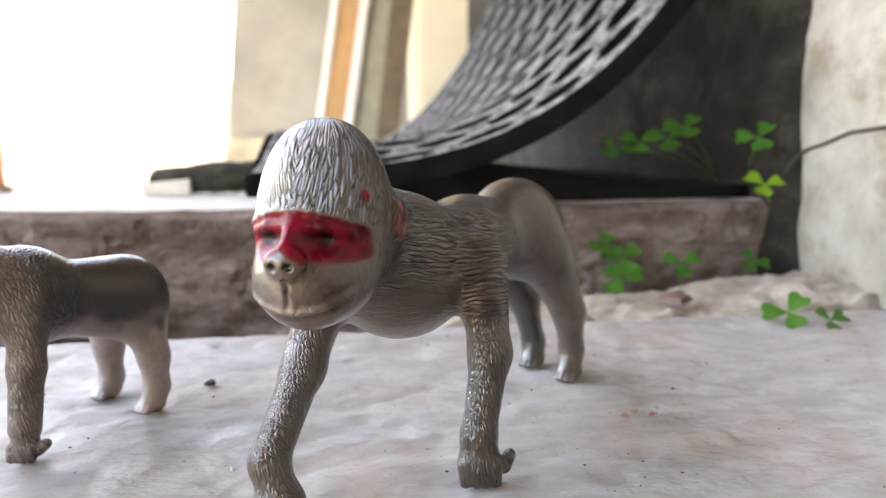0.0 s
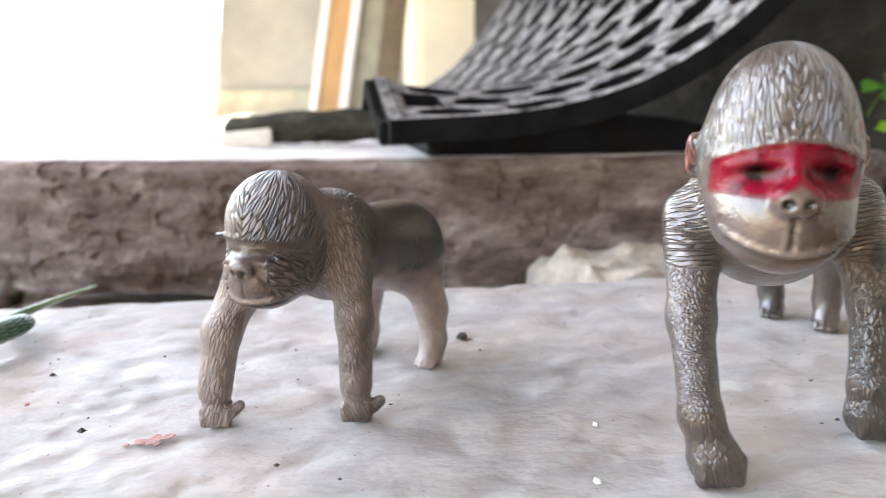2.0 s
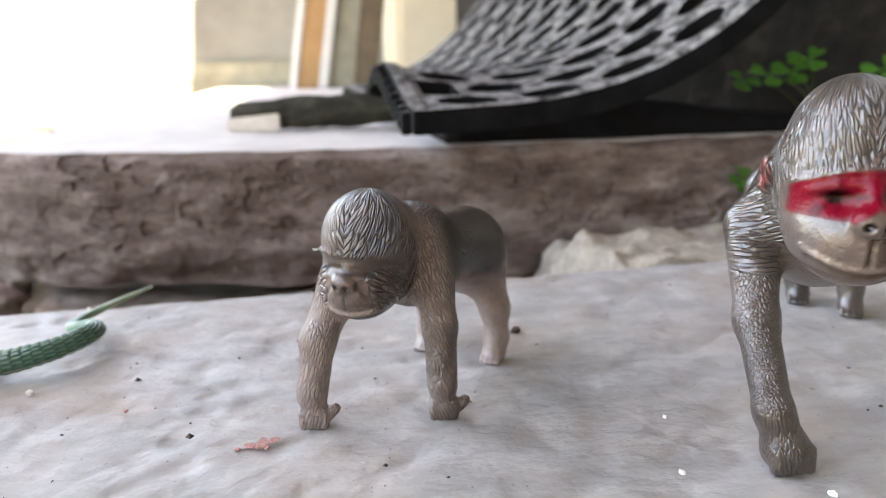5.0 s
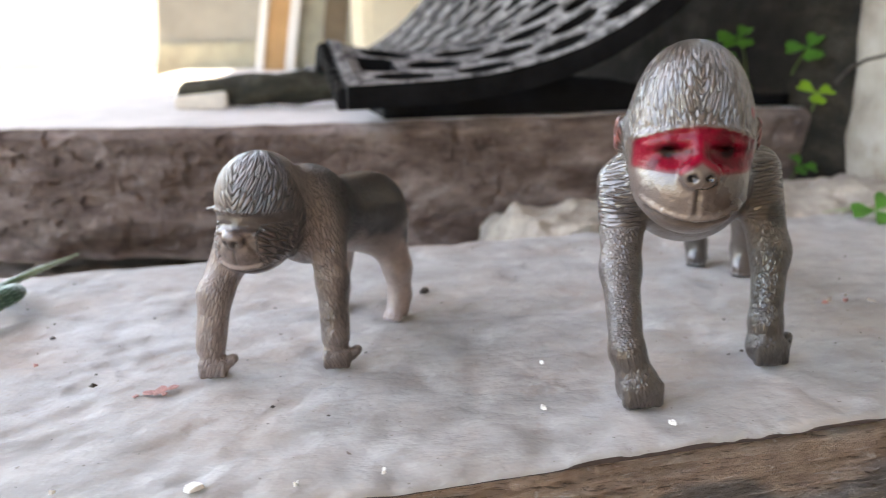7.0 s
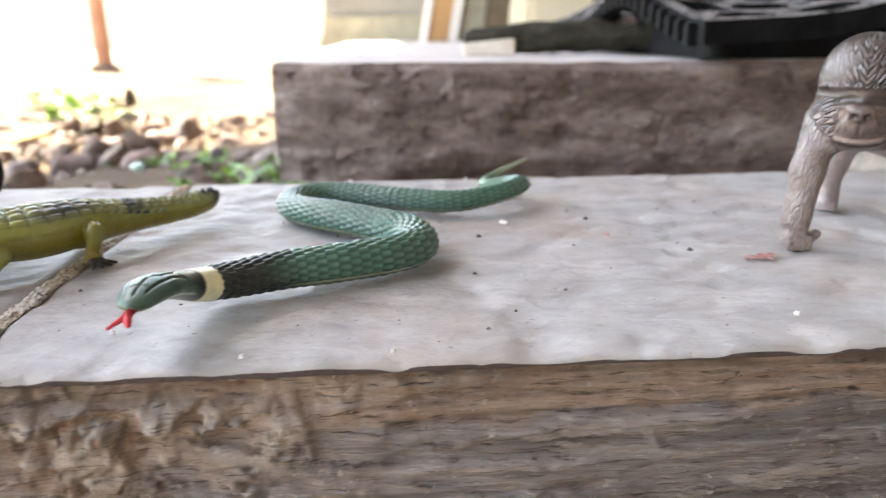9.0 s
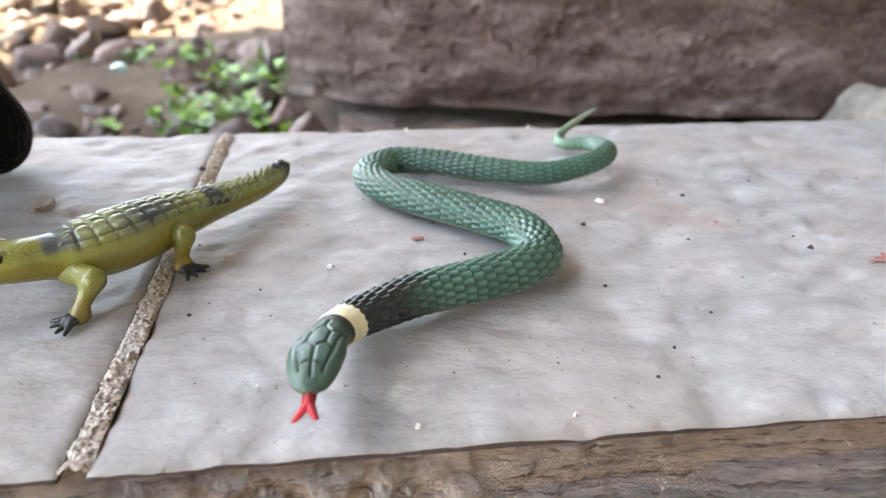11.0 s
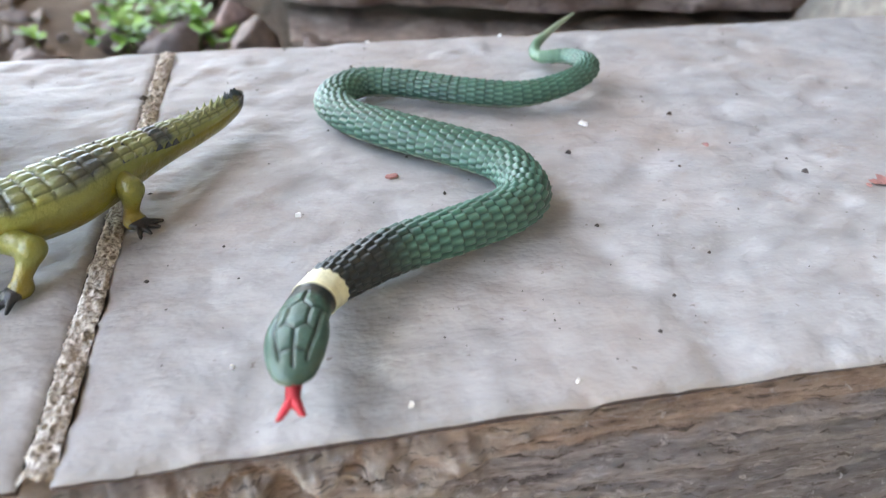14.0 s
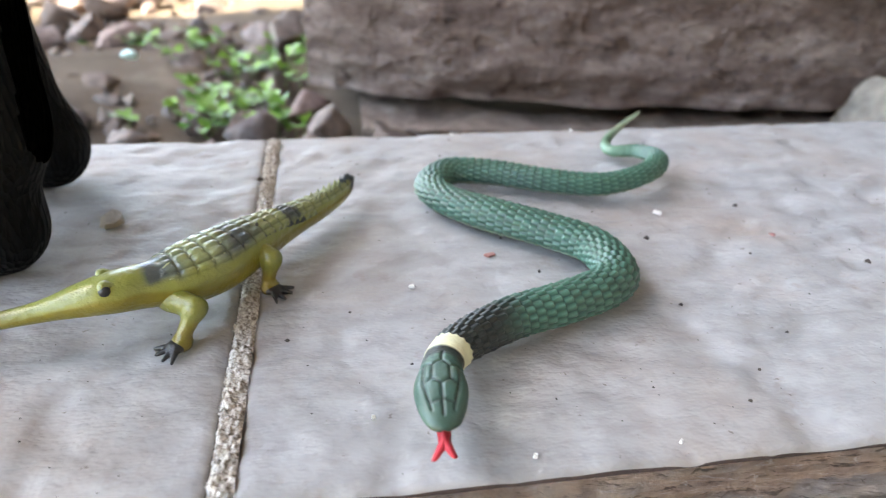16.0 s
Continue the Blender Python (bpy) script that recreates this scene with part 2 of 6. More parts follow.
def toy_material(name, rough=0.3, relief=0.0007, coat=1.0, worn=1.35):
    """Moulded glossy plastic: its colours are sprayed on, with some shade put into them, its coat of hair is cut into
    the mould.
    """
    m = Mat(name, rough, spec=0.5)
    paint = m.attr("paint")
    hair = m.attr("hair", "Fac")
    n = m.t.nodes.new("ShaderNodeTexVoronoi")
    n.feature = "DISTANCE_TO_EDGE"
    n.inputs["Scale"].default_value, n.inputs["Randomness"].default_value = 1.0, 0.85
    m.t.links.new(m.attr("strand", "Vector"), n.inputs["Vector"])
    lock = m.ramp(n.outputs["Distance"], (0.02, 0.0), (0.24, 1.0))
    cut = m.math("MULTIPLY", lock, hair)
    # dark wash stays in the cuts, the raised locks are rubbed pale
    base = m.mix(1.0, paint, m.ramp(m.noise(90, 5), (0.3, 0.72), (0.7, 1.2)), "MULTIPLY")
    base = m.mix(1.0, base, m.ramp(m.noise(420, 5, 0.7), (0.35, 0.86), (0.65, 1.1)), "MULTIPLY")
    wash = m.mix(1.0, base, m.ramp(lock, (0.0, 1.72 - worn), (0.5, 0.95), (1.0, 0.5 + 0.5 * worn)), "MULTIPLY")
    m.set("Base Color", m.mix(hair, base, wash))
    m.bump(cut, relief)
    m.bump(m.noise(170, 4), 0.0005)
    m.bump(m.noise(900, 3), 0.00010)
    # the red paint is duller than the bare plastic
    split = m.t.nodes.new("ShaderNodeSeparateColor")
    m.t.links.new(paint, split.inputs[0])
    red = m.math("DIVIDE", m.math("SUBTRACT", split.outputs[0], split.outputs[1]), m.math("ADD", split.outputs[0], 0.001))
    m.set("Coat Weight", m.ramp(red, (0.5, coat), (0.7, coat * 0.2)))
    m.set("Specular IOR Level", m.ramp(red, (0.5, 0.5), (0.7, 0.15)))
    m.set("Coat Roughness", m.ramp(m.noise(45, 5, 0.65), (0.38, 0.07), (0.66, 0.26)))
    m.t.links.new(m.last_normal, m.b.inputs["Coat Normal"])
    m.set("Roughness", m.ramp(m.noise(60, 4), (0.35, rough - 0.07), (0.7, rough + 0.12)))
    return m


toy_mat = toy_material("moulded_grey_plastic", 0.34, 0.0005, 0.8, 1.4)
satin_toy_mat = toy_material("moulded_taupe_plastic", 0.42, 0.0006, 0.45, 1.45)
black_toy_mat = Mat("moulded_black_plastic", 0.6, spec=0.1)
black_toy_mat.set("Base Color", black_toy_mat.ramp(black_toy_mat.noise(90, 4), (0.3, 0.0018), (0.7, 0.0045)))
black_toy_mat.bump(black_toy_mat.cells(1.0, at=black_toy_mat.attr("strand", "Vector")), 0.0008)
snake_mat = Mat("painted_green_rubber", 0.33, spec=0.5)
snake_mat.set("Base Color", snake_mat.mix(1.0, snake_mat.attr("paint"), snake_mat.ramp(snake_mat.noise(150, 5), (0.3, 0.75), (0.7, 1.2)), "MULTIPLY"))
snake_mat.set("Roughness", snake_mat.ramp(snake_mat.noise(110, 4), (0.35, 0.34), (0.7, 0.56)))
snake_mat.bump(snake_mat.noise(900, 3), 0.00015)
snake_mat.set("Coat Weight", 0.25)
snake_mat.set("Coat Roughness", 0.2)
croc_mat = Mat("painted_yellow_plastic", 0.42, spec=0.4)
croc_mat.set("Base Color", croc_mat.mix(1.0, croc_mat.attr("paint"), croc_mat.ramp(croc_mat.noise(130, 5), (0.3, 0.8), (0.7, 1.15)), "MULTIPLY"))
croc_mat.bump(croc_mat.noise(260, 4), 0.0007)
croc_mat.bump(croc_mat.noise(800, 3), 0.0002)
croc_mat.set("Coat Weight", 0.6)
croc_mat.set("Coat Roughness", 0.15)
claw_mat = plain("black_paint", (0.015, 0.016, 0.018), 0.35, 300, 0.3, 0.0002)
tongue_mat = plain("red_rubber", (0.52, 0.03, 0.05), 0.4, 300, 0.2, 0.0002)
red_flake_mat = plain("red_flake", (0.37, 0.175, 0.155), 0.6, 600, 0.3, 0.0003)
flake_mat = plain("white_flake", (0.78, 0.77, 0.74), 0.6, 300, 0.1, 0.0003)
grit_mat = plain("dark_grit", (0.05, 0.04, 0.035), 0.8, 300, 0.5, 0.0003)


# ---- building helpers ----
def finish(name, bm, material, smooth=True):
    me = bpy.data.meshes.new(name)
    bm.to_mesh(me)
    bm.free()
    me.materials.append(material.m)
    if smooth:
        me.shade_smooth()
    return new(name, me)


def part(name, bm, material, parent, label="", smooth=False):
    ob = finish(name, bm, material, smooth)
    ob.parent = parent
    return tagged(ob, label)


def thing(name, label, category, group="", kind="", at=(0, 0, 0)):
    ob = new(name)
    ob.empty_display_size = 0.02
    ob.location = at
    return tagged(ob, label, category, group, kind)


def from_arrays(name, verts, faces, material, smooth=True):
    me = bpy.data.meshes.new(name)
    me.from_pydata(verts.tolist() if hasattr(verts, "tolist") else verts, [], faces.tolist() if hasattr(faces, "tolist") else faces)
    me.update()
    me.materials.append(material.m)
    if smooth:
        me.shade_smooth()
    return new(name, me)


def box(bm, lo, hi, bevel=0.0):
    r = bmesh.ops.create_cube(bm, size=1.0)
    lo, hi = Vector(lo), Vector(hi)
    for v in r["verts"]:
        v.co = Vector([(a + b) / 2 + c * (b - a) for a, b, c in zip(lo, hi, v.co)])
    if bevel:
        edges = {e for v in r["verts"] for e in v.link_edges}
        bmesh.ops.bevel(bm, geom=list(edges), offset=bevel, segments=2, affect="EDGES")
    return bm


def grid_sheet(nu, nv, f):
    """Vertices f(u, v) over the unit square, and the quads between them."""
    u, v = np.meshgrid(np.linspace(0, 1, nu), np.linspace(0, 1, nv), indexing="ij")
    verts = np.stack(f(u, v), -1).reshape(-1, 3)
    i = np.arange(nu * nv).reshape(nu, nv)
    return verts, np.stack([i[:-1, :-1], i[1:, :-1], i[1:, 1:], i[:-1, 1:]], -1).reshape(-1, 4)


def lattice_noise(p, seed=0):
    """Smooth value noise for arrays of points, about -1 to 1."""
    q = np.floor(p).astype(np.int64)
    f = p - q
    f = f * f * (3 - 2 * f)
    out = 0
    for corner in range(8):
        d = np.array([corner & 1, corner >> 1 & 1, corner >> 2])
        k = (q + d) @ np.array([374761393, 668265263, 2147483647]) + seed * 1274126177
        k = (k ^ (k >> 13)) * 1274126177 & 0xFFFFFFFF
        val = ((k ^ (k >> 16)) & 0xFFFF) / 32767.5 - 1
        out = out + val * np.prod(np.where(d, f, 1 - f), -1)
    return out


def fractal(p, octaves=4, seed=0):
    return sum(lattice_noise(p * 2.0**n + 17.3 * n, seed + n) * 0.5**n for n in range(octaves))


# ---- rounded forms: a field of blended limbs, skinned with quads ----
def blend(a, b, k):
    h = np.clip(0.5 + 0.5 * (b - a) / k, 0, 1)
    return b + (a - b) * h - k * h * (1 - h)


def limb(p, a, b, ra, rb):
    a, b = np.array(a, float), np.array(b, float)
    d = b - a
    h = np.clip(((p - a) @ d) / (d @ d), 0, 1)
    return np.linalg.norm(p - a - h[..., None] * d, axis=-1) - (ra + (rb - ra) * h)


def egg(p, c, radii, axes):
    """An ellipsoid with semi-axes along the three rows of axes."""
    q = (p - np.array(c, float)) @ np.array(axes, float).T / np.array(radii, float)
    r = np.linalg.norm(q, axis=-1)
    g = np.linalg.norm(q / np.array(radii, float), axis=-1) + 1e-9
    return r * (r - 1) / g


def skin(field, lo, hi, h):
    """The zero surface of a field: one vertex in each cell that it crosses, quads across each crossed edge."""
    axes = [np.arange(a, b + h, h) for a, b in zip(lo, hi)]
    n = [len(a) for a in axes]
    p = np.stack(np.meshgrid(*axes, indexing="ij"), -1)
    # blocks that lie clear of the surface take the value at their middle
    f, size = np.empty(n), 14
    corners = [(i, j, k) for i in range(0, n[0], size) for j in range(0, n[1], size) for k in range(0, n[2], size)]
    mids = np.array([[a[min(c + size // 2, len(a) - 1)] for a, c in zip(axes, corner)] for corner in corners])
    far = field(mids)
    for (i, j, k), d in zip(corners, far):
        block = (slice(i, i + size), slice(j, j + size), slice(k, k + size))
        f[block] = d if abs(d) > 1.5 * size * h else field(p[block])
    total, count = np.zeros([m - 1 for m in n] + [3]), np.zeros([m - 1 for m in n])
    for axis in range(3):
        u, v = [k for k in range(3) if k != axis]
        for du in (0, 1):
            for dv in (0, 1):
                lo_i = [slice(None)] * 3
                lo_i[axis], lo_i[u], lo_i[v] = slice(0, n[axis] - 1), slice(du, n[u] - 1 + du), slice(dv, n[v] - 1 + dv)
                hi_i = list(lo_i)
                hi_i[axis] = slice(1, n[axis])
                fa, fb = f[tuple(lo_i)], f[tuple(hi_i)]
                cut = (fa < 0) != (fb < 0)
                t = np.where(cut, fa / np.where(cut, fa - fb, 1), 0)[..., None]
                total += np.where(cut[..., None], p[tuple(lo_i)] + t * (p[tuple(hi_i)] - p[tuple(lo_i)]), 0)
                count += cut
    live = count > 0
    index = np.full(live.shape, -1)
    index[live] = np.arange(live.sum())
    verts = total[live] / count[live][:, None]
    quads = []
    for axis in range(3):
        u, v = [k for k in range(3) if k != axis]
        inner = [slice(None)] * 3
        inner[axis], inner[u], inner[v] = slice(0, n[axis] - 1), slice(1, n[u] - 1), slice(1, n[v] - 1)
        up = list(inner)
        up[axis] = slice(1, n[axis])
        fa, fb = f[tuple(inner)], f[tuple(up)]
        for cut, turned in (((fa < 0) & (fb >= 0), axis == 1), ((fa >= 0) & (fb < 0), axis != 1)):
            at = np.argwhere(cut)
            ring = []
            for du, dv in ((0, 0), (1, 0), (1, 1), (0, 1)):
                k = at.copy()
                k[:, u] += du
                k[:, v] += dv
                ring.append(index[tuple(k.T)])
            q = np.stack(ring, -1)
            quads.append(q[:, ::-1] if turned else q)
    return verts, np.concatenate(quads)


def paint_on(ob, color, hair=None, strand=None):
    me = ob.data
    a = me.attributes.new("paint", "FLOAT_COLOR", "POINT")
    a.data.foreach_set("color", np.concatenate([color, np.ones((len(color), 1))], 1).astype(np.float32).ravel())
    if hair is not None:
        me.attributes.new("hair", "FLOAT", "POINT").data.foreach_set("value", hair.astype(np.float32))
        me.attributes.new("strand", "FLOAT_VECTOR", "POINT").data.foreach_set("vector", strand.astype(np.float32).ravel())


def soft_step(x, a, b):
    t = np.clip((x - a) / (b - a), 0, 1)
    return t * t * (3 - 2 * t)


def lerp(a, b, w):
    return a + (np.array(b, float) - a) * w[..., None]


UP = np.array([0, 0, 1.0])


def facing(x, y):
    """Axes of a head or body: its left, ahead, up."""
    f = np.array([x, y, 0.0])
    f /= np.linalg.norm(f)
    return np.array([np.array([-f[1], f[0], 0]), f, UP])


# ---- setting ----
def front_y(x):
    """The line of the porch slab's front edge."""
    return 0.243 + 0.063 * np.exp(-(np.asarray(x) - 0.008) / 0.10)


def ground_sheet():
    """One sheet: low before the step, higher in the yard behind it, out to the horizon."""
    a = np.concatenate([-np.geomspace(400, 1.0, 30), np.linspace(-0.95, 1.2, 90), np.geomspace(1.25, 400, 30)])
    b = np.concatenate([-np.geomspace(300, 0.5, 20), np.linspace(-0.45, 2.2, 100), np.geomspace(2.25, 600, 30)])
    x, y = np.meshgrid(a, b, indexing="ij")
    near = np.exp(-(x**2 + (y - 0.6) ** 2) / 4)
    z = np.where(y < 0.05, -0.19, -0.062) + near * 0.010 * fractal(np.stack([x * 7, y * 7, 0 * x], -1), 4, 3)
    z += 0.03 * soft_step(y, 0.5, 1.6)
    i = np.arange(x.size).reshape(x.shape)
    faces = np.stack([i[:-1, :-1], i[1:, :-1], i[1:, 1:], i[:-1, 1:]], -1).reshape(-1, 4)
    return tagged(from_arrays("ground", np.stack([x, y, z], -1).reshape(-1, 3), faces, soil_mat), "sandy bare yard soil, sunlit beyond the shade", "ground", kind="structure")


ground_sheet()


def step_body():
    """The core of the step: a ragged front face under the tiles, with the marks of boards."""
    nu, nv = 1560, 270
    pale, warm, greyer = np.zeros((nu, nv)), np.zeros((nu, nv)), np.zeros((nu, nv))

    def f(u, v):
        # finest where the face is seen from close by
        x = np.interp(u, (0, 0.14, 0.86, 1), (-0.30, -0.10, 0.27, 0.56))
        z = np.interp(v, (0, 0.82, 1), (-0.0018, -0.07, -0.18))
        o = 0 * x
        bend = z + 0.0005 * fractal(np.stack([x * 16, o, z * 30], -1), 3, 8) - 0.03 * x
        crumbly = soft_step(-x + 0.018 * fractal(np.stack([x * 40, o, z * 40], -1), 3, 9), -0.085, -0.035) * soft_step(z, -0.075, -0.03)
        # courses of grain: thin flakes that have broken away along the board's lines
        flake_a = fractal(np.stack([x * 34, o, bend * 300], -1), 4, 2)
        flake_b = fractal(np.stack([x * 95, o, bend * 620], -1), 3, 6)
        flake_c = fractal(np.stack([x * 170, o, bend * 900], -1), 2, 27)
        ridge = fractal(np.stack([x * 20, o, bend * 760], -1), 3, 29)
        boards = -0.0004 * soft_step(flake_a, -0.05, 0.04) - 0.0004 * soft_step(flake_a, 0.42, 0.5) - 0.0004 * soft_step(flake_b, 0.1, 0.2) - 0.0009 * soft_step(ridge, 0.0, 0.14) + 0.0009 * soft_step(-ridge, 0.4, 0.55) - 0.0005 * soft_step(flake_c, 0.15, 0.25)
        # crumbling concrete: broken plates, grains and pits
        lumps = fractal(np.stack([x * 190, o, z * 290], -1), 5, 4)
        crumbs = fractal(np.stack([x * 330, o, z * 430], -1), 3, 17)
        broken = -0.0006 * soft_step(lumps, -0.1, 0.02) - 0.0007 * soft_step(lumps, 0.3, 0.40) + 0.0004 * soft_step(-lumps, 0.42, 0.55) - 0.0005 * crumbs
        pits = soft_step(fractal(np.stack([x * 230, o, z * 300], -1), 3, 7), 0.62, 0.74)
        y = 0.0024 + 0.0008 * fractal(np.stack([x * 30, o, z * 60], -1), 3, 1) + boards * (1 - 0.8 * crumbly) + broken * (0.10 + 0.90 * crumbly) + 0.0008 * pits * (0.5 + 0.5 * crumbly)
        # a hollow under the rim of the tile beside the joint, and a shelf of pale mortar below it
        hollow = soft_step(x, -0.006, 0.003) * soft_step(-x, -0.075, -0.045) * soft_step(z, -0.0085, -0.0062) * (0.6 + 0.4 * lumps)
        shelf = soft_step(x, 0.008, 0.020) * soft_step(-x, -0.064, -0.052) * np.exp(-(((z + 0.0105 + 0.0012 * lumps) / 0.0026) ** 2))
        y += 0.0040 * hollow - 0.0022 * shelf * np.clip(0.4 + 1.4 * lumps + 0.6 * crumbs, 0, 1.4)
        y += 0.0025 * soft_step(z, -0.0045, -0.0022) * np.clip(0.3 + fractal(np.stack([x * 90, o, o], -1), 3, 5), 0, 1)
        line = -0.0125 + 0.004 * fractal(np.stack([x * 45, o, z * 60], -1), 3, 25)
        strip = soft_step(z - line, -0.0012, 0.0016)
        blots = soft_step(fractal(np.stack([x * 42, o, z * 60], -1), 4, 26), 0.25, 0.6)
        warm[:] = np.clip(0.7 * strip * soft_step(x, -0.02, 0.06) + 0.6 * blots * crumbly, 0, 1)
        pale[:] = np.clip(shelf * soft_step(lumps, -0.4, 0.1) + crumbly * soft_step(lumps, 0.15, 0.42) * 0.7 + 0.35 * (1 - crumbly) * soft_step(flake_a, 0.4, 0.55), 0, 1)
        # darker and greyer towards the right, below the strip
        streaks = fractal(np.stack([x * 9, o, bend * 90], -1), 4, 28)
        greyer[:] = soft_step(x + 0.03 * streaks, 0.06, 0.17) * (1 - strip) * (0.55 + 0.45 * soft_step(streaks, -0.3, 0.4))
        return x, y, z
    verts, faces = grid_sheet(nu, nv, f)
    faces = faces[:, ::-1]
    n = len(verts)
    i = np.arange(n).reshape(nu, nv)
    back = verts.copy()
    back[:, 1] = 0.146
    top = np.stack([i[:-1, 0], i[1:, 0], i[1:, 0] + n, i[:-1, 0] + n], -1)
    sides = np.concatenate([np.stack([i[0, :-1], i[0, :-1] + n, i[0, 1:] + n, i[0, 1:]], -1), np.stack([i[-1, :-1], i[-1, 1:], i[-1, 1:] + n, i[-1, :-1] + n], -1)])
    ob = from_arrays("step_core", np.concatenate([verts, back]), np.concatenate([faces, faces[:, ::-1] + n, top, sides]), step_mat)
    a = ob.data.attributes.new("pale", "FLOAT", "POINT")
    a.data.foreach_set("value", np.concatenate([pale.ravel(), 0 * pale.ravel()]).astype(np.float32))
    a = ob.data.attributes.new("greyer", "FLOAT", "POINT")
    a.data.foreach_set("value", np.concatenate([greyer.ravel(), 0 * greyer.ravel()]).astype(np.float32))
    a = ob.data.attributes.new("warm", "FLOAT", "POINT")
    a.data.foreach_set("value", np.concatenate([warm.ravel(), 0 * warm.ravel()]).astype(np.float32))
    return tagged(ob, "board-marked brown concrete step under grey tiles", "step", kind="structure")


step = step_body()


def tile(x0, x1, seed, nx):
    """A glazed tile with a rippled face and a chipped clay rim."""
    ny = 110
    rim = 0.0022

    def f(u, v):
        x, y = x0 + u * (x1 - x0), -0.0006 + v * 0.1496
        wave = fractal(np.stack([x * 110, y * 170, 0 * x + seed], -1), 2, seed)
        z = 0.0003 * wave - 0.0004 * soft_step(-wave, 0.1, 0.7) - 0.0001
        edge = np.minimum(np.minimum(y + 0.0006, 0.149 - y), np.minimum(x - x0, x1 - x))
        nick = np.clip(fractal(np.stack([x * 160, y * 160, 0 * x], -1), 3, seed + 5) - 0.35, 0, 1)
        z -= 0.0006 * (1 - soft_step(edge, 0, rim)) ** 2 + 0.0010 * nick * (1 - soft_step(edge, 0.0005, 0.0035))
        y = y + 0.00015 * (1 - soft_step(edge, 0, 0.002)) * fractal(np.stack([x * 90, 0 * x, 0 * x], -1), 3, seed + 9)
        return x, y, np.maximum(z, -0.0014)
    verts, faces = grid_sheet(nx, ny, f)
    n = len(verts)
    i = np.arange(n).reshape(nx, ny)
    low = verts.copy()
    low[:, 2] = -0.0016
    loop = np.concatenate([i[:, 0], i[-1, 1:], i[::-1, -1][1:], i[0, ::-1][1:]])
    walls = np.stack([loop[:-1], loop[:-1] + n, loop[1:] + n, loop[1:]], -1)[:, ::-1]
    ob = from_arrays("tile", np.concatenate([verts, low]), np.concatenate([faces, walls[:, ::-1]]), tile_mat)
    ob.data.materials.append(clay_mat.m)
    kinds = np.zeros(len(faces) + len(walls), np.int32)
    kinds[len(faces):] = 1
    ob.data.polygons.foreach_set("material_index", kinds)
    ob.parent = step
    return ob


tile(0.0030, 0.56, 3, 620)
tile(-0.30, -0.0010, 8, 330)


def joint():
    def f(u, v):
        x, y = -0.0013 + u * 0.0046, 0.0000 + v * 0.148
        z = 0.0002 - 0.0005 * np.abs(2 * u - 1) ** 3 + 0.0003 * fractal(np.stack([x * 500, y * 400, 0 * x], -1), 3, 6) + 0.0005 * fractal(np.stack([x * 1500, y * 1500, 0 * x], -1), 2, 7)
        z -= 0.0007 * soft_step(-x, 0.0002, 0.0009)
        return x, y, z
    verts, faces = grid_sheet(26, 520, f)
    ob = from_arrays("mortar_joint", verts, faces, mortar_mat)
    ob.parent = step


joint()


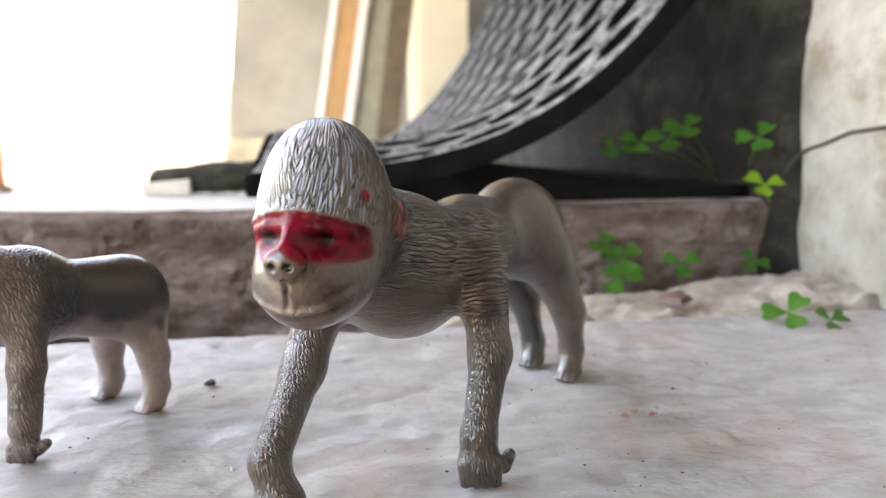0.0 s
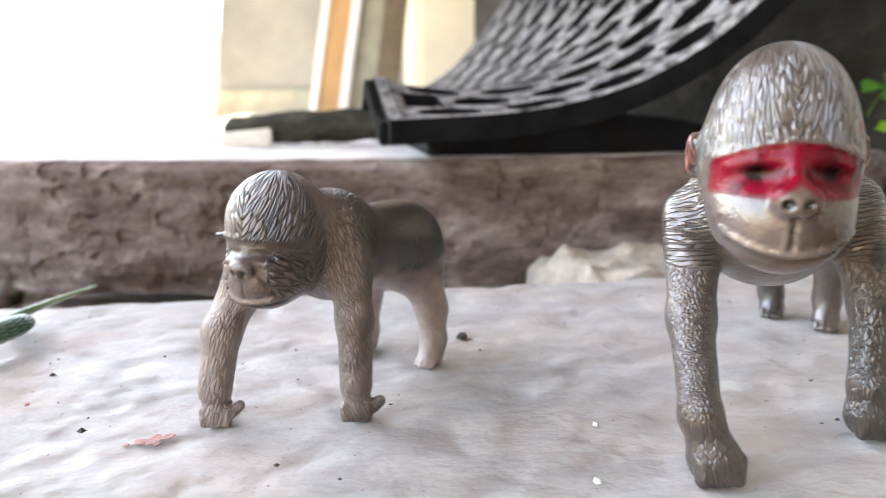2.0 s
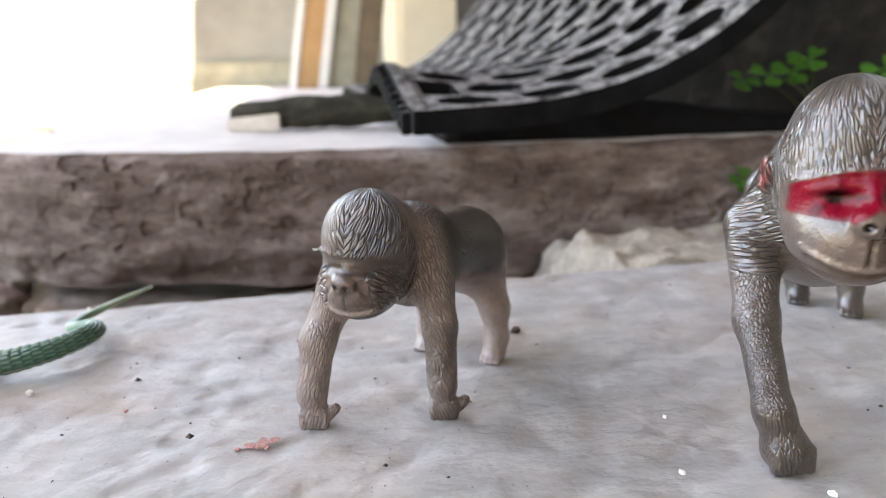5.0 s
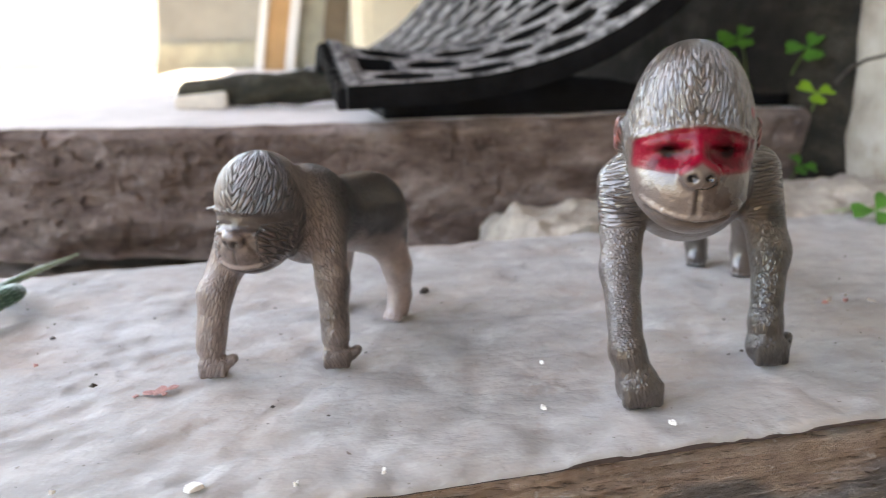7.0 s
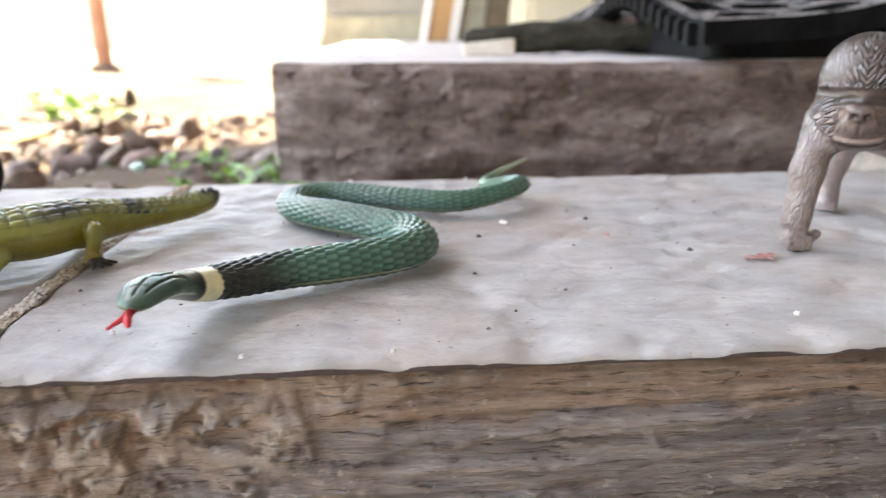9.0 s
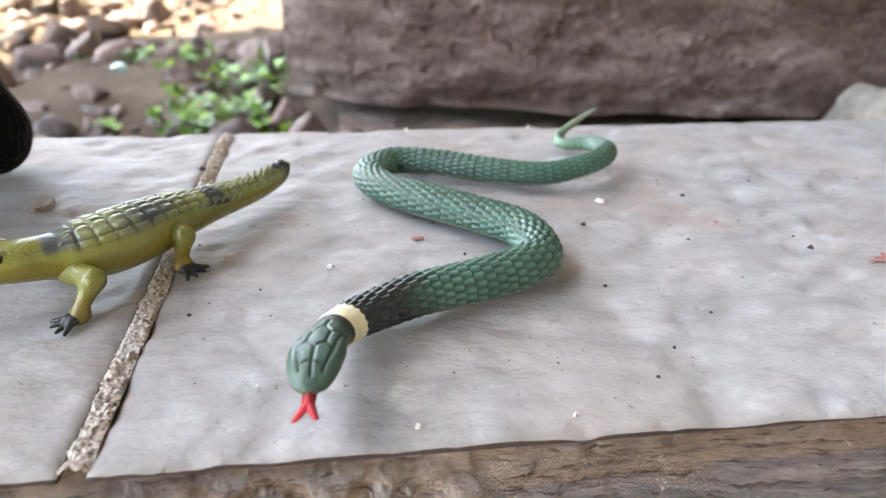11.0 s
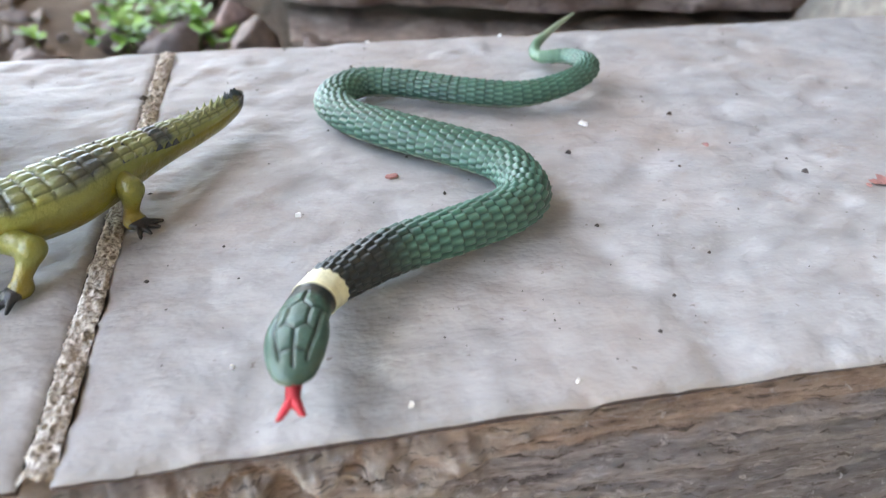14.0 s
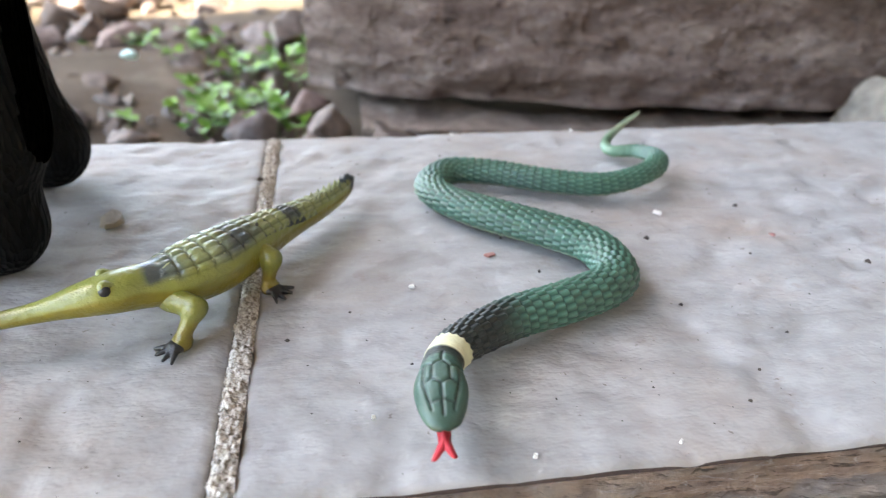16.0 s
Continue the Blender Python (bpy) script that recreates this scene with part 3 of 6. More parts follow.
def porch():
    """The raised slab behind: a rough face with worn arrises, dusty on top."""
    nx, nz = 900, 110

    def face(u, v):
        x = 0.008 + u * 0.56
        z = 0.037 - v * 0.068
        y = front_y(x)
        round_top = 0.006 * (1 - soft_step(0.037 - z, 0, 0.006)) ** 2
        rough = 0.0012 * fractal(np.stack([x * 45, 0 * x, z * 90], -1), 5, 12) + 0.0018 * np.clip(fractal(np.stack([x * 70, 0 * x, z * 110], -1), 4, 15) - 0.45, 0, 1)
        scab = fractal(np.stack([x * 60, 0 * x, z * 95], -1), 4, 18)
        rough = rough - 0.0007 * soft_step(scab, 0.0, 0.12) - 0.0006 * soft_step(scab, 0.4, 0.5) + 0.0016 * soft_step(-scab, 0.55, 0.7)
        under = 0.010 * soft_step(-z, 0.012, 0.032) * np.clip(fractal(np.stack([x * 30, 0 * x, z * 30], -1), 3, 14) + 0.5, 0, 1)
        return x, y + round_top + rough + under, z - 0.0006 * fractal(np.stack([x * 50, 0 * x, 0 * x], -1), 3, 2) * (v < 0.02)
    verts, faces = grid_sheet(nx, nz, face)
    ob = from_arrays("porch_slab", verts, faces[:, ::-1], slab_mat)
    ob.data.materials.append(slab_top_mat.m)
    me = ob.data
    bm = bmesh.new()
    bm.from_mesh(me)
    bm.verts.ensure_lookup_table()
    top = [bm.verts[i * nz] for i in range(nx)]
    rows, prev = 10, top
    for r in range(1, rows + 1):
        w = (r / rows) ** 2
        line = [bm.verts.new((v.co.x + (0.0 - 0.055 * (1 - (v.co.x - 0.008) / 0.56)) * w, v.co.y + (2.3 - v.co.y) * w, 0.037 + 0.0012 * noise.noise(Vector((v.co.x * 30, w * 60, 2))))) for v in top]
        for i in range(nx - 1):
            f = bm.faces.new((prev[i], prev[i + 1], line[i + 1], line[i]))
            f.material_index = 1
            f.smooth = True
        prev = line
    bm.verts.ensure_lookup_table()
    left = [bm.verts[k] for k in range(nz)]
    end = [bm.verts.new((-0.047, 2.3, v.co.z)) for v in left]
    for k in range(nz - 1):
        bm.faces.new((left[k + 1], left[k], end[k], end[k + 1]))
    bm.to_mesh(me)
    bm.free()
    tagged(ob, "raised concrete porch slab with a stained brown face", "slab", kind="structure")
    # a paler course of stones under the slab
    def ledge(u, v):
        x = 0.035 + u * 0.27
        t = v * 2
        y = front_y(x) - 0.020 + 0.006 * fractal(np.stack([x * 28, 0 * x, 0 * x], -1), 3, 21)
        yy = np.where(t < 1, y + 0.045 * (1 - t), y + 0.003 * (t - 1))
        z = np.where(t < 1, -0.0405, -0.0405 - 0.012 * (t - 1)) + 0.0022 * fractal(np.stack([x * 60, yy * 60, 0 * x], -1), 4, 22)
        return x, yy, z
    verts, faces = grid_sheet(150, 24, ledge)
    tagged(from_arrays("footing_ledge", verts, faces[:, ::-1], footing_mat), "brown broken cement footing under the slab", "footing", kind="structure")


porch()


def side_wall():
    """The tall wall beside the step: bare and dark behind, plastered towards the viewer."""
    bm = bmesh.new()
    def f(u, v):
        y = 0.20 + u * 0.25
        z = -0.07 + v * 0.75
        x = 0.492 + 0.006 * fractal(np.stack([0 * y, y * 25, z * 25], -1), 5, 31)
        return x, y, z
    verts, faces = grid_sheet(70, 160, f)
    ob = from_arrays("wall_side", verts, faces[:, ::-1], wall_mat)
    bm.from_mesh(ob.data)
    # unseen boxes that extend the wall, added to shut out light from the right
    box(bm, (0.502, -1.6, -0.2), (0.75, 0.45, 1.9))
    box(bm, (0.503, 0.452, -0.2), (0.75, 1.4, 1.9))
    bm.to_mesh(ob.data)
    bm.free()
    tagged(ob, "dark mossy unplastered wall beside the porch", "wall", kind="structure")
    def g(u, v):
        y = -0.9 + u**0.6 * 1.122
        z = -0.02 + v * 0.9
        edge = soft_step(y, 0.205, 0.222)
        x = 0.486 + 0.003 * fractal(np.stack([0 * y, y * 22, z * 22], -1), 5, 35) + 0.02 * edge**2
        x = x + 0.006 * soft_step(-z, -0.012, 0.02)
        y = y + 0.006 * fractal(np.stack([0 * y, z * 40, z * 0], -1), 4, 36) * edge
        return x, y, z
    verts, faces = grid_sheet(180, 140, g)
    tagged(from_arrays("wall_plaster", verts, faces[:, ::-1], plaster_mat), "pale stained plaster peeling from the side wall", "plaster", kind="structure")
    # a crack in the plaster
    cu = bpy.data.curves.new("plaster_crack", "CURVE")
    cu.dimensions, cu.bevel_depth, cu.bevel_resolution = "3D", 0.0009, 1
    s = cu.splines.new("POLY")
    pts = [(0.4855, 0.222, 0.052), (0.4845, 0.212, 0.060), (0.4845, 0.203, 0.064), (0.484, 0.192, 0.066), (0.484, 0.175, 0.071), (0.484, 0.15, 0.073)]
    s.points.add(len(pts) - 1)
    for q, c in zip(s.points, pts):
        q.co = (*c, 1)
    cu.materials.append(grit_mat.m)
    tagged(new("wall_crack", cu), "dark crack running across the plaster", "crack", kind="structure")


side_wall()
# unseen walls, added to block sun and sky and to bounce warm fill
bm = bmesh.new()
box(bm, (0.80, 1.0, -0.2), (0.95, 2.6, 1.9), 0.01)
box(bm, (-1.0, -1.5, -0.2), (0.50, -1.25, 1.45), 0.01)
tagged(finish("wall_house", bm, plain("unseen_wall_paint", (0.30, 0.245, 0.195), 0.8, 6, 0.2, 0.001), False), "unseen walls added to block light and bounce some back", "wall", kind="structure")


# unseen eaves, added to block the overhead sky and shade the step from the sun
bm = bmesh.new()
box(bm, (-1.0, -1.6, 1.60), (0.498, 1.20, 1.68), 0.01)
box(bm, (-0.62, 1.202, 1.60), (0.798, 2.9, 1.68), 0.01)
tagged(finish("ceiling", bm, umber_mat, False), "unseen timber eaves added to keep light off the step", "eaves", kind="structure")


def mortar_heap():
    """Spilt cement between the tiles and the slab, in the corner by the wall."""
    def f(u, v):
        x, y = 0.275 + u * 0.22, 0.151 + v * 0.10
        tip = soft_step(x, 0.280, 0.300)
        z = -0.042 + 0.040 * tip * (1 - 0.35 * soft_step(y, 0.20, 0.25)) + 0.0028 * fractal(np.stack([x * 70, y * 70, 0 * x], -1), 6, 41) * (0.4 + tip)
        z += 0.004 * soft_step(x, 0.40, 0.47)
        z = np.where(v < 0.02, -0.06, z)
        x = x + 0.004 * fractal(np.stack([y * 60, z * 60, 0 * x], -1), 3, 42)
        return x, y, z
    verts, faces = grid_sheet(120, 60, f)
    tagged(from_arrays("cement_spill", verts, faces, chip_mat), "pale rough cement spill in the corner behind the tiles", "cement", kind="structure")


mortar_heap()


# ---- the far end of the porch ----
def leaning_box(bm, x0, x1, y0, y1, z0, z1, shift):
    box(bm, (x0, y0, z0), (x1, y1, z1), 0.002)
    for v in bm.verts:
        v.co.x += shift * (v.co.z - z0)
    return bm


def far_porch():
    bm = bmesh.new()
    box(bm, (-0.115, 1.90, 0.0), (0.62, 2.05, 1.6), 0.006)
    for v in bm.verts:
        if v.co.x < 0.2:
            v.co.x += 0.28 * min(v.co.z, 0.6)
    tagged(finish("wall_far", bm, far_wall_mat, False), "grey-green stained wall at the far porch end", "wall", kind="structure")
    bm = bmesh.new()
    box(bm, (-0.124, 1.885, 0.0), (0.60, 1.8985, 0.105), 0.003)
    for v in bm.verts:
        if v.co.x < 0.2:
            v.co.x += 0.28 * v.co.z
    tagged(finish("wall_far_plinth", bm, olive_mat, False), "darker damp plinth along the far wall", "plinth", kind="structure")
    frame_thing = thing("leaning_frame", "white-edged brown wooden frame leaning at the far wall", "frame", at=(0.2, 1.6, 0.037))
    for name, mat_, x0, x1, y0 in (("edge_strip", white_mat, 0.146, 0.164, 1.600), ("board", brown_mat, 0.1645, 0.2125, 1.605), ("edge_strip", white_mat, 0.213, 0.235, 1.600)):
        p = part(name, leaning_box(bmesh.new(), x0, x1, y0, y0 + 0.03, 0.037, 1.5, 0.17), mat_, frame_thing)
        p.location = (-0.2, -1.6, -0.037)
    for name, mat_, x0, x1, sh, label in (("plank", olive_mat, 0.238, 0.293, 0.16, "weathered grey-green plank leaning upright"), ("plank", umber_mat, 0.300, 0.352, 0.14, "dark weathered plank leaning upright")):
        bm = leaning_box(bmesh.new(), x0, x1, 1.62, 1.65, 0.037, 1.5, sh)
        tagged(finish(name, bm, mat_, False), label, "plank", "planks at the far wall")
    bm = bmesh.new()
    box(bm, (0.405, 1.60, 0.034), (0.80, 1.95, 1.9), 0.012)
    tagged(finish("column", bm, cream_mat, False), "cream-painted square porch column in the light", "column", kind="structure")


far_porch()


def yard():
    bm = bmesh.new()
    box(bm, (-14, 7.0, -0.2), (8, 7.3, 0.75), 0.02)
    tagged(finish("garden_wall", bm, far_peach_mat, False), "low peach-coloured garden wall across the sunlit yard", "wall", kind="structure")
    post = thing("garden_post", "red-brown wooden post in the yard", "post", at=(-0.64, 1.74, -0.04))
    bm = bmesh.new()
    bmesh.ops.create_cone(bm, cap_ends=True, segments=14, radius1=0.0185, radius2=0.015, depth=1.3)
    for v in bm.verts:
        v.co.z += 0.65
        v.co.x += 0.004 * math.sin(v.co.z * 9)
    part("shaft", bm, redpost_mat, post, smooth=True)
    bm = bmesh.new()
    box(bm, (-0.028, -0.028, 0.0), (0.028, 0.028, 0.03), 0.006)
    part("foot_block", bm, stone_mat, post)


yard()


# ---- rubble and weeds behind the step ----
def stone(name, x, y, z, sx, sy, sz, seed, material, label="", group=""):
    bm = bmesh.new()
    bmesh.ops.create_icosphere(bm, subdivisions=3, radius=1)
    rng = random.Random(seed)
    planes = [(Vector((rng.gauss(0, 1), rng.gauss(0, 1), rng.gauss(0, 1))).normalized(), rng.uniform(0.42, 0.74)) for _ in range(13)]
    for v in bm.verts:
        p = v.co.copy()
        for nrm_, d in planes:
            over = p.dot(nrm_) - d
            if over > 0:
                p -= nrm_ * over * 0.97
        p *= 1 + 0.16 * noise.noise(p * 2.3 + Vector((seed, 0, 0))) + 0.07 * noise.noise(p * 6.1 + Vector((0, seed, 0)))
        v.co = Vector((p.x * sx, p.y * sy, p.z * sz))
    ob = finish(name, bm, material)
    ob.matrix_world = pose(x, y, z, rng.uniform(-15, 15), rng.uniform(-15, 15), rng.uniform(0, 360))
    return tagged(ob, label, "stone", group)


def rubble():
    rng = random.Random(11)
    placed = []
    tries = 0
    while len(placed) < 290 and tries < 14000:
        tries += 1
        x = rng.uniform(-0.48, 0.27)
        y = 0.165 + rng.random() ** 1.25 * 0.70
        if x > -0.012 and y > front_y(x) - 0.03:
            continue
        s = 0.008 + 0.017 * rng.random() ** 1.4; s *= (0.75 if x > -0.01 else 1.0)
        if any((x - a) ** 2 + (y - b) ** 2 < (0.66 * (s + c)) ** 2 for a, b, c in placed):
            continue
        placed.append((x, y, s))
        flat = rng.uniform(0.55, 0.8)
        stone("rubble_stone", x, y, -0.062 + s * flat * 0.55, s, s * rng.uniform(0.7, 1.0), s * flat, tries, stone_mat, "grey-brown broken rubble stone on the soil", "rubble behind the step")
    for k, (x, y, z, s) in enumerate(((0.018, 0.283, -0.047, 0.019), (0.050, 0.268, -0.050, 0.021), (0.006, 0.318, -0.045, 0.017), (0.032, 0.262, -0.056, 0.013), (-0.020, 0.290, -0.050, 0.020))):
        stone("rubble_stone", x, y, z, s, s * 0.8, s * 0.75, 300 + k, stone_mat, "brown stone wedged under the porch slab corner", "rubble behind the step")
    # fine gravel between the stones
    verts, faces = [], []
    for k in range(2600):
        x, y = rng.uniform(-0.75, 0.28), 0.155 + rng.random() ** 1.4 * 0.75
        if x > -0.005 and y > front_y(x) - 0.012:
            continue
        s = rng.uniform(0.002, 0.007)
        c = Vector((x, y, -0.060 + s * 0.4))
        base = len(verts)
        turn = Euler((rng.random() * 6, rng.random() * 6, rng.random() * 6)).to_matrix()
        for d in ((1, 0, 0), (-1, 0, 0), (0, 1, 0), (0, -1, 0), (0, 0, 0.8), (0, 0, -0.8)):
            verts.append(c + turn @ Vector(d) * s * rng.uniform(0.75, 1.15))
        faces += [(base + a, base + b, base + d) for a, b, d in ((0, 2, 4), (2, 1, 4), (1, 3, 4), (3, 0, 4), (2, 0, 5), (1, 2, 5), (3, 1, 5), (0, 3, 5))]
    tagged(from_arrays("gravel", verts, faces, gravel_mat, False), "loose brown gravel between the rubble stones", "gravel", kind="stuff")


rubble()


def leaflet(bm, at, along, out, size, cup=0.25):
    """A heart-shaped leaflet: folded on its midrib."""
    along, out = along.normalized(), out.normalized()
    side = along.cross(out).normalized()
    rim = [(0.0, 0.0), (0.30, 0.20), (0.62, 0.44), (0.90, 0.46), (1.03, 0.26), (0.93, 0.0)]
    mid = [bm.verts.new(at + along * size * t + out * size * cup * 0.3 * math.sin(t * 2.2)) for t in (0.0, 0.35, 0.7, 0.93)]
    for sgn in (1, -1):
        edge = [bm.verts.new(at + along * size * a + side * sgn * size * b + out * size * cup * (b + 0.3 * math.sin(a * 2.2))) for a, b in rim[1:5]]
        for ring in ((mid[0], mid[1], edge[0]), (mid[1], mid[2], edge[1], edge[0]), (mid[2], mid[3], edge[3], edge[2], edge[1])):
            bm.faces.new(ring if sgn > 0 else ring[::-1])


def clover(root, tip, size, material, seed, label):
    """A stem from its root to a leaf of three leaflets."""
    rng = random.Random(seed)
    plant = thing("clover", label, "plant", "clover by the wall", at=root)
    a, b = Vector((0, 0, 0)), Vector(tip) - Vector(root)
    bm = bmesh.new()
    rings = []
    for k in range(7):
        t = k / 6
        c = a.lerp(b, t) + Vector((0, 0, 0.25 * b.length * t * (1 - t)))
        rings.append([bm.verts.new(c + Vector((math.cos(w), math.sin(w), 0)) * 0.0006) for w in (0, 1.57, 3.14, 4.71)])
    for p, q in zip(rings, rings[1:]):
        for i in range(4):
            bm.faces.new((p[i], p[(i + 1) % 4], q[(i + 1) % 4], q[i]))
    part("stem", bm, stem_mat, plant, smooth=True)
    out = Vector((rng.uniform(-0.5, 0.1), -0.55, 0.8)).normalized()
    first = rng.uniform(0, 6.28)
    e1 = out.orthogonal().normalized()
    e2 = out.cross(e1)
    for k in range(3):
        w = first + k * 2.094 + rng.uniform(-0.15, 0.15)
        bm = bmesh.new()
        leaflet(bm, b, e1 * math.cos(w) + e2 * math.sin(w), out, 1.08 * size * rng.uniform(0.85, 1.1))
        part("leaf", bm, material, plant, smooth=True)


for n, (root, tip, size, material) in enumerate((
        ((0.408, 0.238, -0.006), (0.406, 0.232, 0.010), 0.0105, leaf_mat), ((0.412, 0.236, -0.006), (0.403, 0.224, 0.001), 0.010, leaf_mat), ((0.405, 0.240, -0.006), (0.398, 0.234, 0.016), 0.009, leaf_mat),
        ((0.440, 0.236, -0.006), (0.437, 0.230, 0.006), 0.009, leaf_mat), ((0.470, 0.232, -0.006), (0.472, 0.224, 0.007), 0.008, leaf_mat),
        ((0.430, 0.158, -0.002), (0.433, 0.133, 0.004), 0.008, leaf_mat), ((0.436, 0.158, -0.002), (0.446, 0.127, 0.002), 0.006, leaf_mat),
        ((0.490, 0.262, 0.055), (0.484, 0.244, 0.070), 0.0105, leaf_mat), ((0.492, 0.244, 0.035), (0.478, 0.226, 0.046), 0.009, lime_mat),
        ((0.489, 0.300, 0.050), (0.452, 0.262, 0.076), 0.0105, leaf_mat), ((0.489, 0.300, 0.050), (0.442, 0.262, 0.070), 0.010, leaf_mat), ((0.489, 0.295, 0.045), (0.424, 0.258, 0.068), 0.010, leaf_mat), ((0.489, 0.310, 0.045), (0.412, 0.262, 0.065), 0.009, leaf_mat))):
    clover(root, tip, size, material, 50 + n, "yellow-green young clover leaf by the wall" if material is lime_mat else "green clover leaf on a thin stem by the wall")


def weeds(x, y, z, spread, count, seed, size):
    """A low tuft of small leaves on thin stalks."""
    rng = random.Random(seed)
    tuft = thing("weed_tuft", "low bright-green weeds among the rubble stones", "weeds", "weeds behind the step", at=(x, y, z))
    leaves, stalks = bmesh.new(), bmesh.new()
    for _ in range(count):
        b = Vector((rng.gauss(0, spread), rng.gauss(0, spread), 0))
        h = rng.uniform(0.3, 1.0) * spread * 1.1
        tip = b + Vector((rng.gauss(0, 0.3) * h, rng.gauss(0, 0.3) * h, h))
        v = [stalks.verts.new(b + Vector((0.0007 * math.cos(w), 0.0007 * math.sin(w), 0))) for w in (0, 2.1, 4.2)]
        top = stalks.verts.new(tip)
        for i in range(3):
            stalks.faces.new((v[i], v[(i + 1) % 3], top))
        for k in range(rng.randint(2, 4)):
            w = rng.uniform(0, 6.28)
            leaflet(leaves, tip - (tip - b) * rng.uniform(0, 0.5), Vector((math.cos(w), math.sin(w), rng.uniform(-0.1, 0.5))), Vector((0, 0, 1)) + Vector((rng.gauss(0, 0.3), rng.gauss(0, 0.3), 0)), size * rng.uniform(0.6, 1.2))
    tagged(part("foliage", leaves, weed_mat, tuft, smooth=True), kind="stuff")
    tagged(part("stalk", stalks, stem_mat, tuft, smooth=True), kind="stuff")


for n, (x, y, s, c) in enumerate(((-0.026, 0.315, 0.017, 64), (-0.050, 0.345, 0.014, 40), (-0.020, 0.41, 0.022, 56), (-0.075, 0.47, 0.018, 34), (-0.14, 0.50, 0.014, 20), (-0.30, 0.80, 0.03, 26), (-0.42, 0.92, 0.04, 26), (-0.02, 0.235, 0.010, 20), (0.10, 0.20, 0.010, 16))):
    weeds(x, y, -0.056, s, int(c * 0.5), 70 + n, 0.0085 if y < 0.6 else 0.02)

ob = stone("litter_scrap", -0.111, 0.41, -0.038, 0.008, 0.006, 0.004, 5, plain("pale_cyan_plastic", (0.50, 0.74, 0.72), 0.5, 80, 0.1), "pale cyan scrap of plastic litter on the stones")
tagged(ob, category="litter")
stone("stone_shard", -0.306, 0.95, -0.035, 0.022, 0.008, 0.018, 77, plain("dark_slate", (0.07, 0.075, 0.06), 0.8, 60, 0.3, 0.001), "dark slate shard leaning on the yard soil")
ob = stone("yellow_leaf", -0.30, 0.645, -0.045, 0.022, 0.012, 0.004, 8, yellow_mat, "fallen yellow leaf curled on the rubble")
tagged(ob, category="leaf")


# ---- things on the porch slab ----
def mat_point(x, y):
    """The height of the curled mat over the slab."""
    s = x + 0.11 * (y - 0.228)
    rise = np.clip(s - 0.262, 0, None)
    z = 0.0535 + 0.03 * np.clip(s - 0.225, 0, None) * 2 + 1.15 * rise**2 + 13.0 * rise**3.2
    bump = 0.026 * np.exp(-(((y - 0.345) / 0.075) ** 2)) * np.exp(-np.clip(x - 0.22, 0, None) / 0.09)
    return z + bump


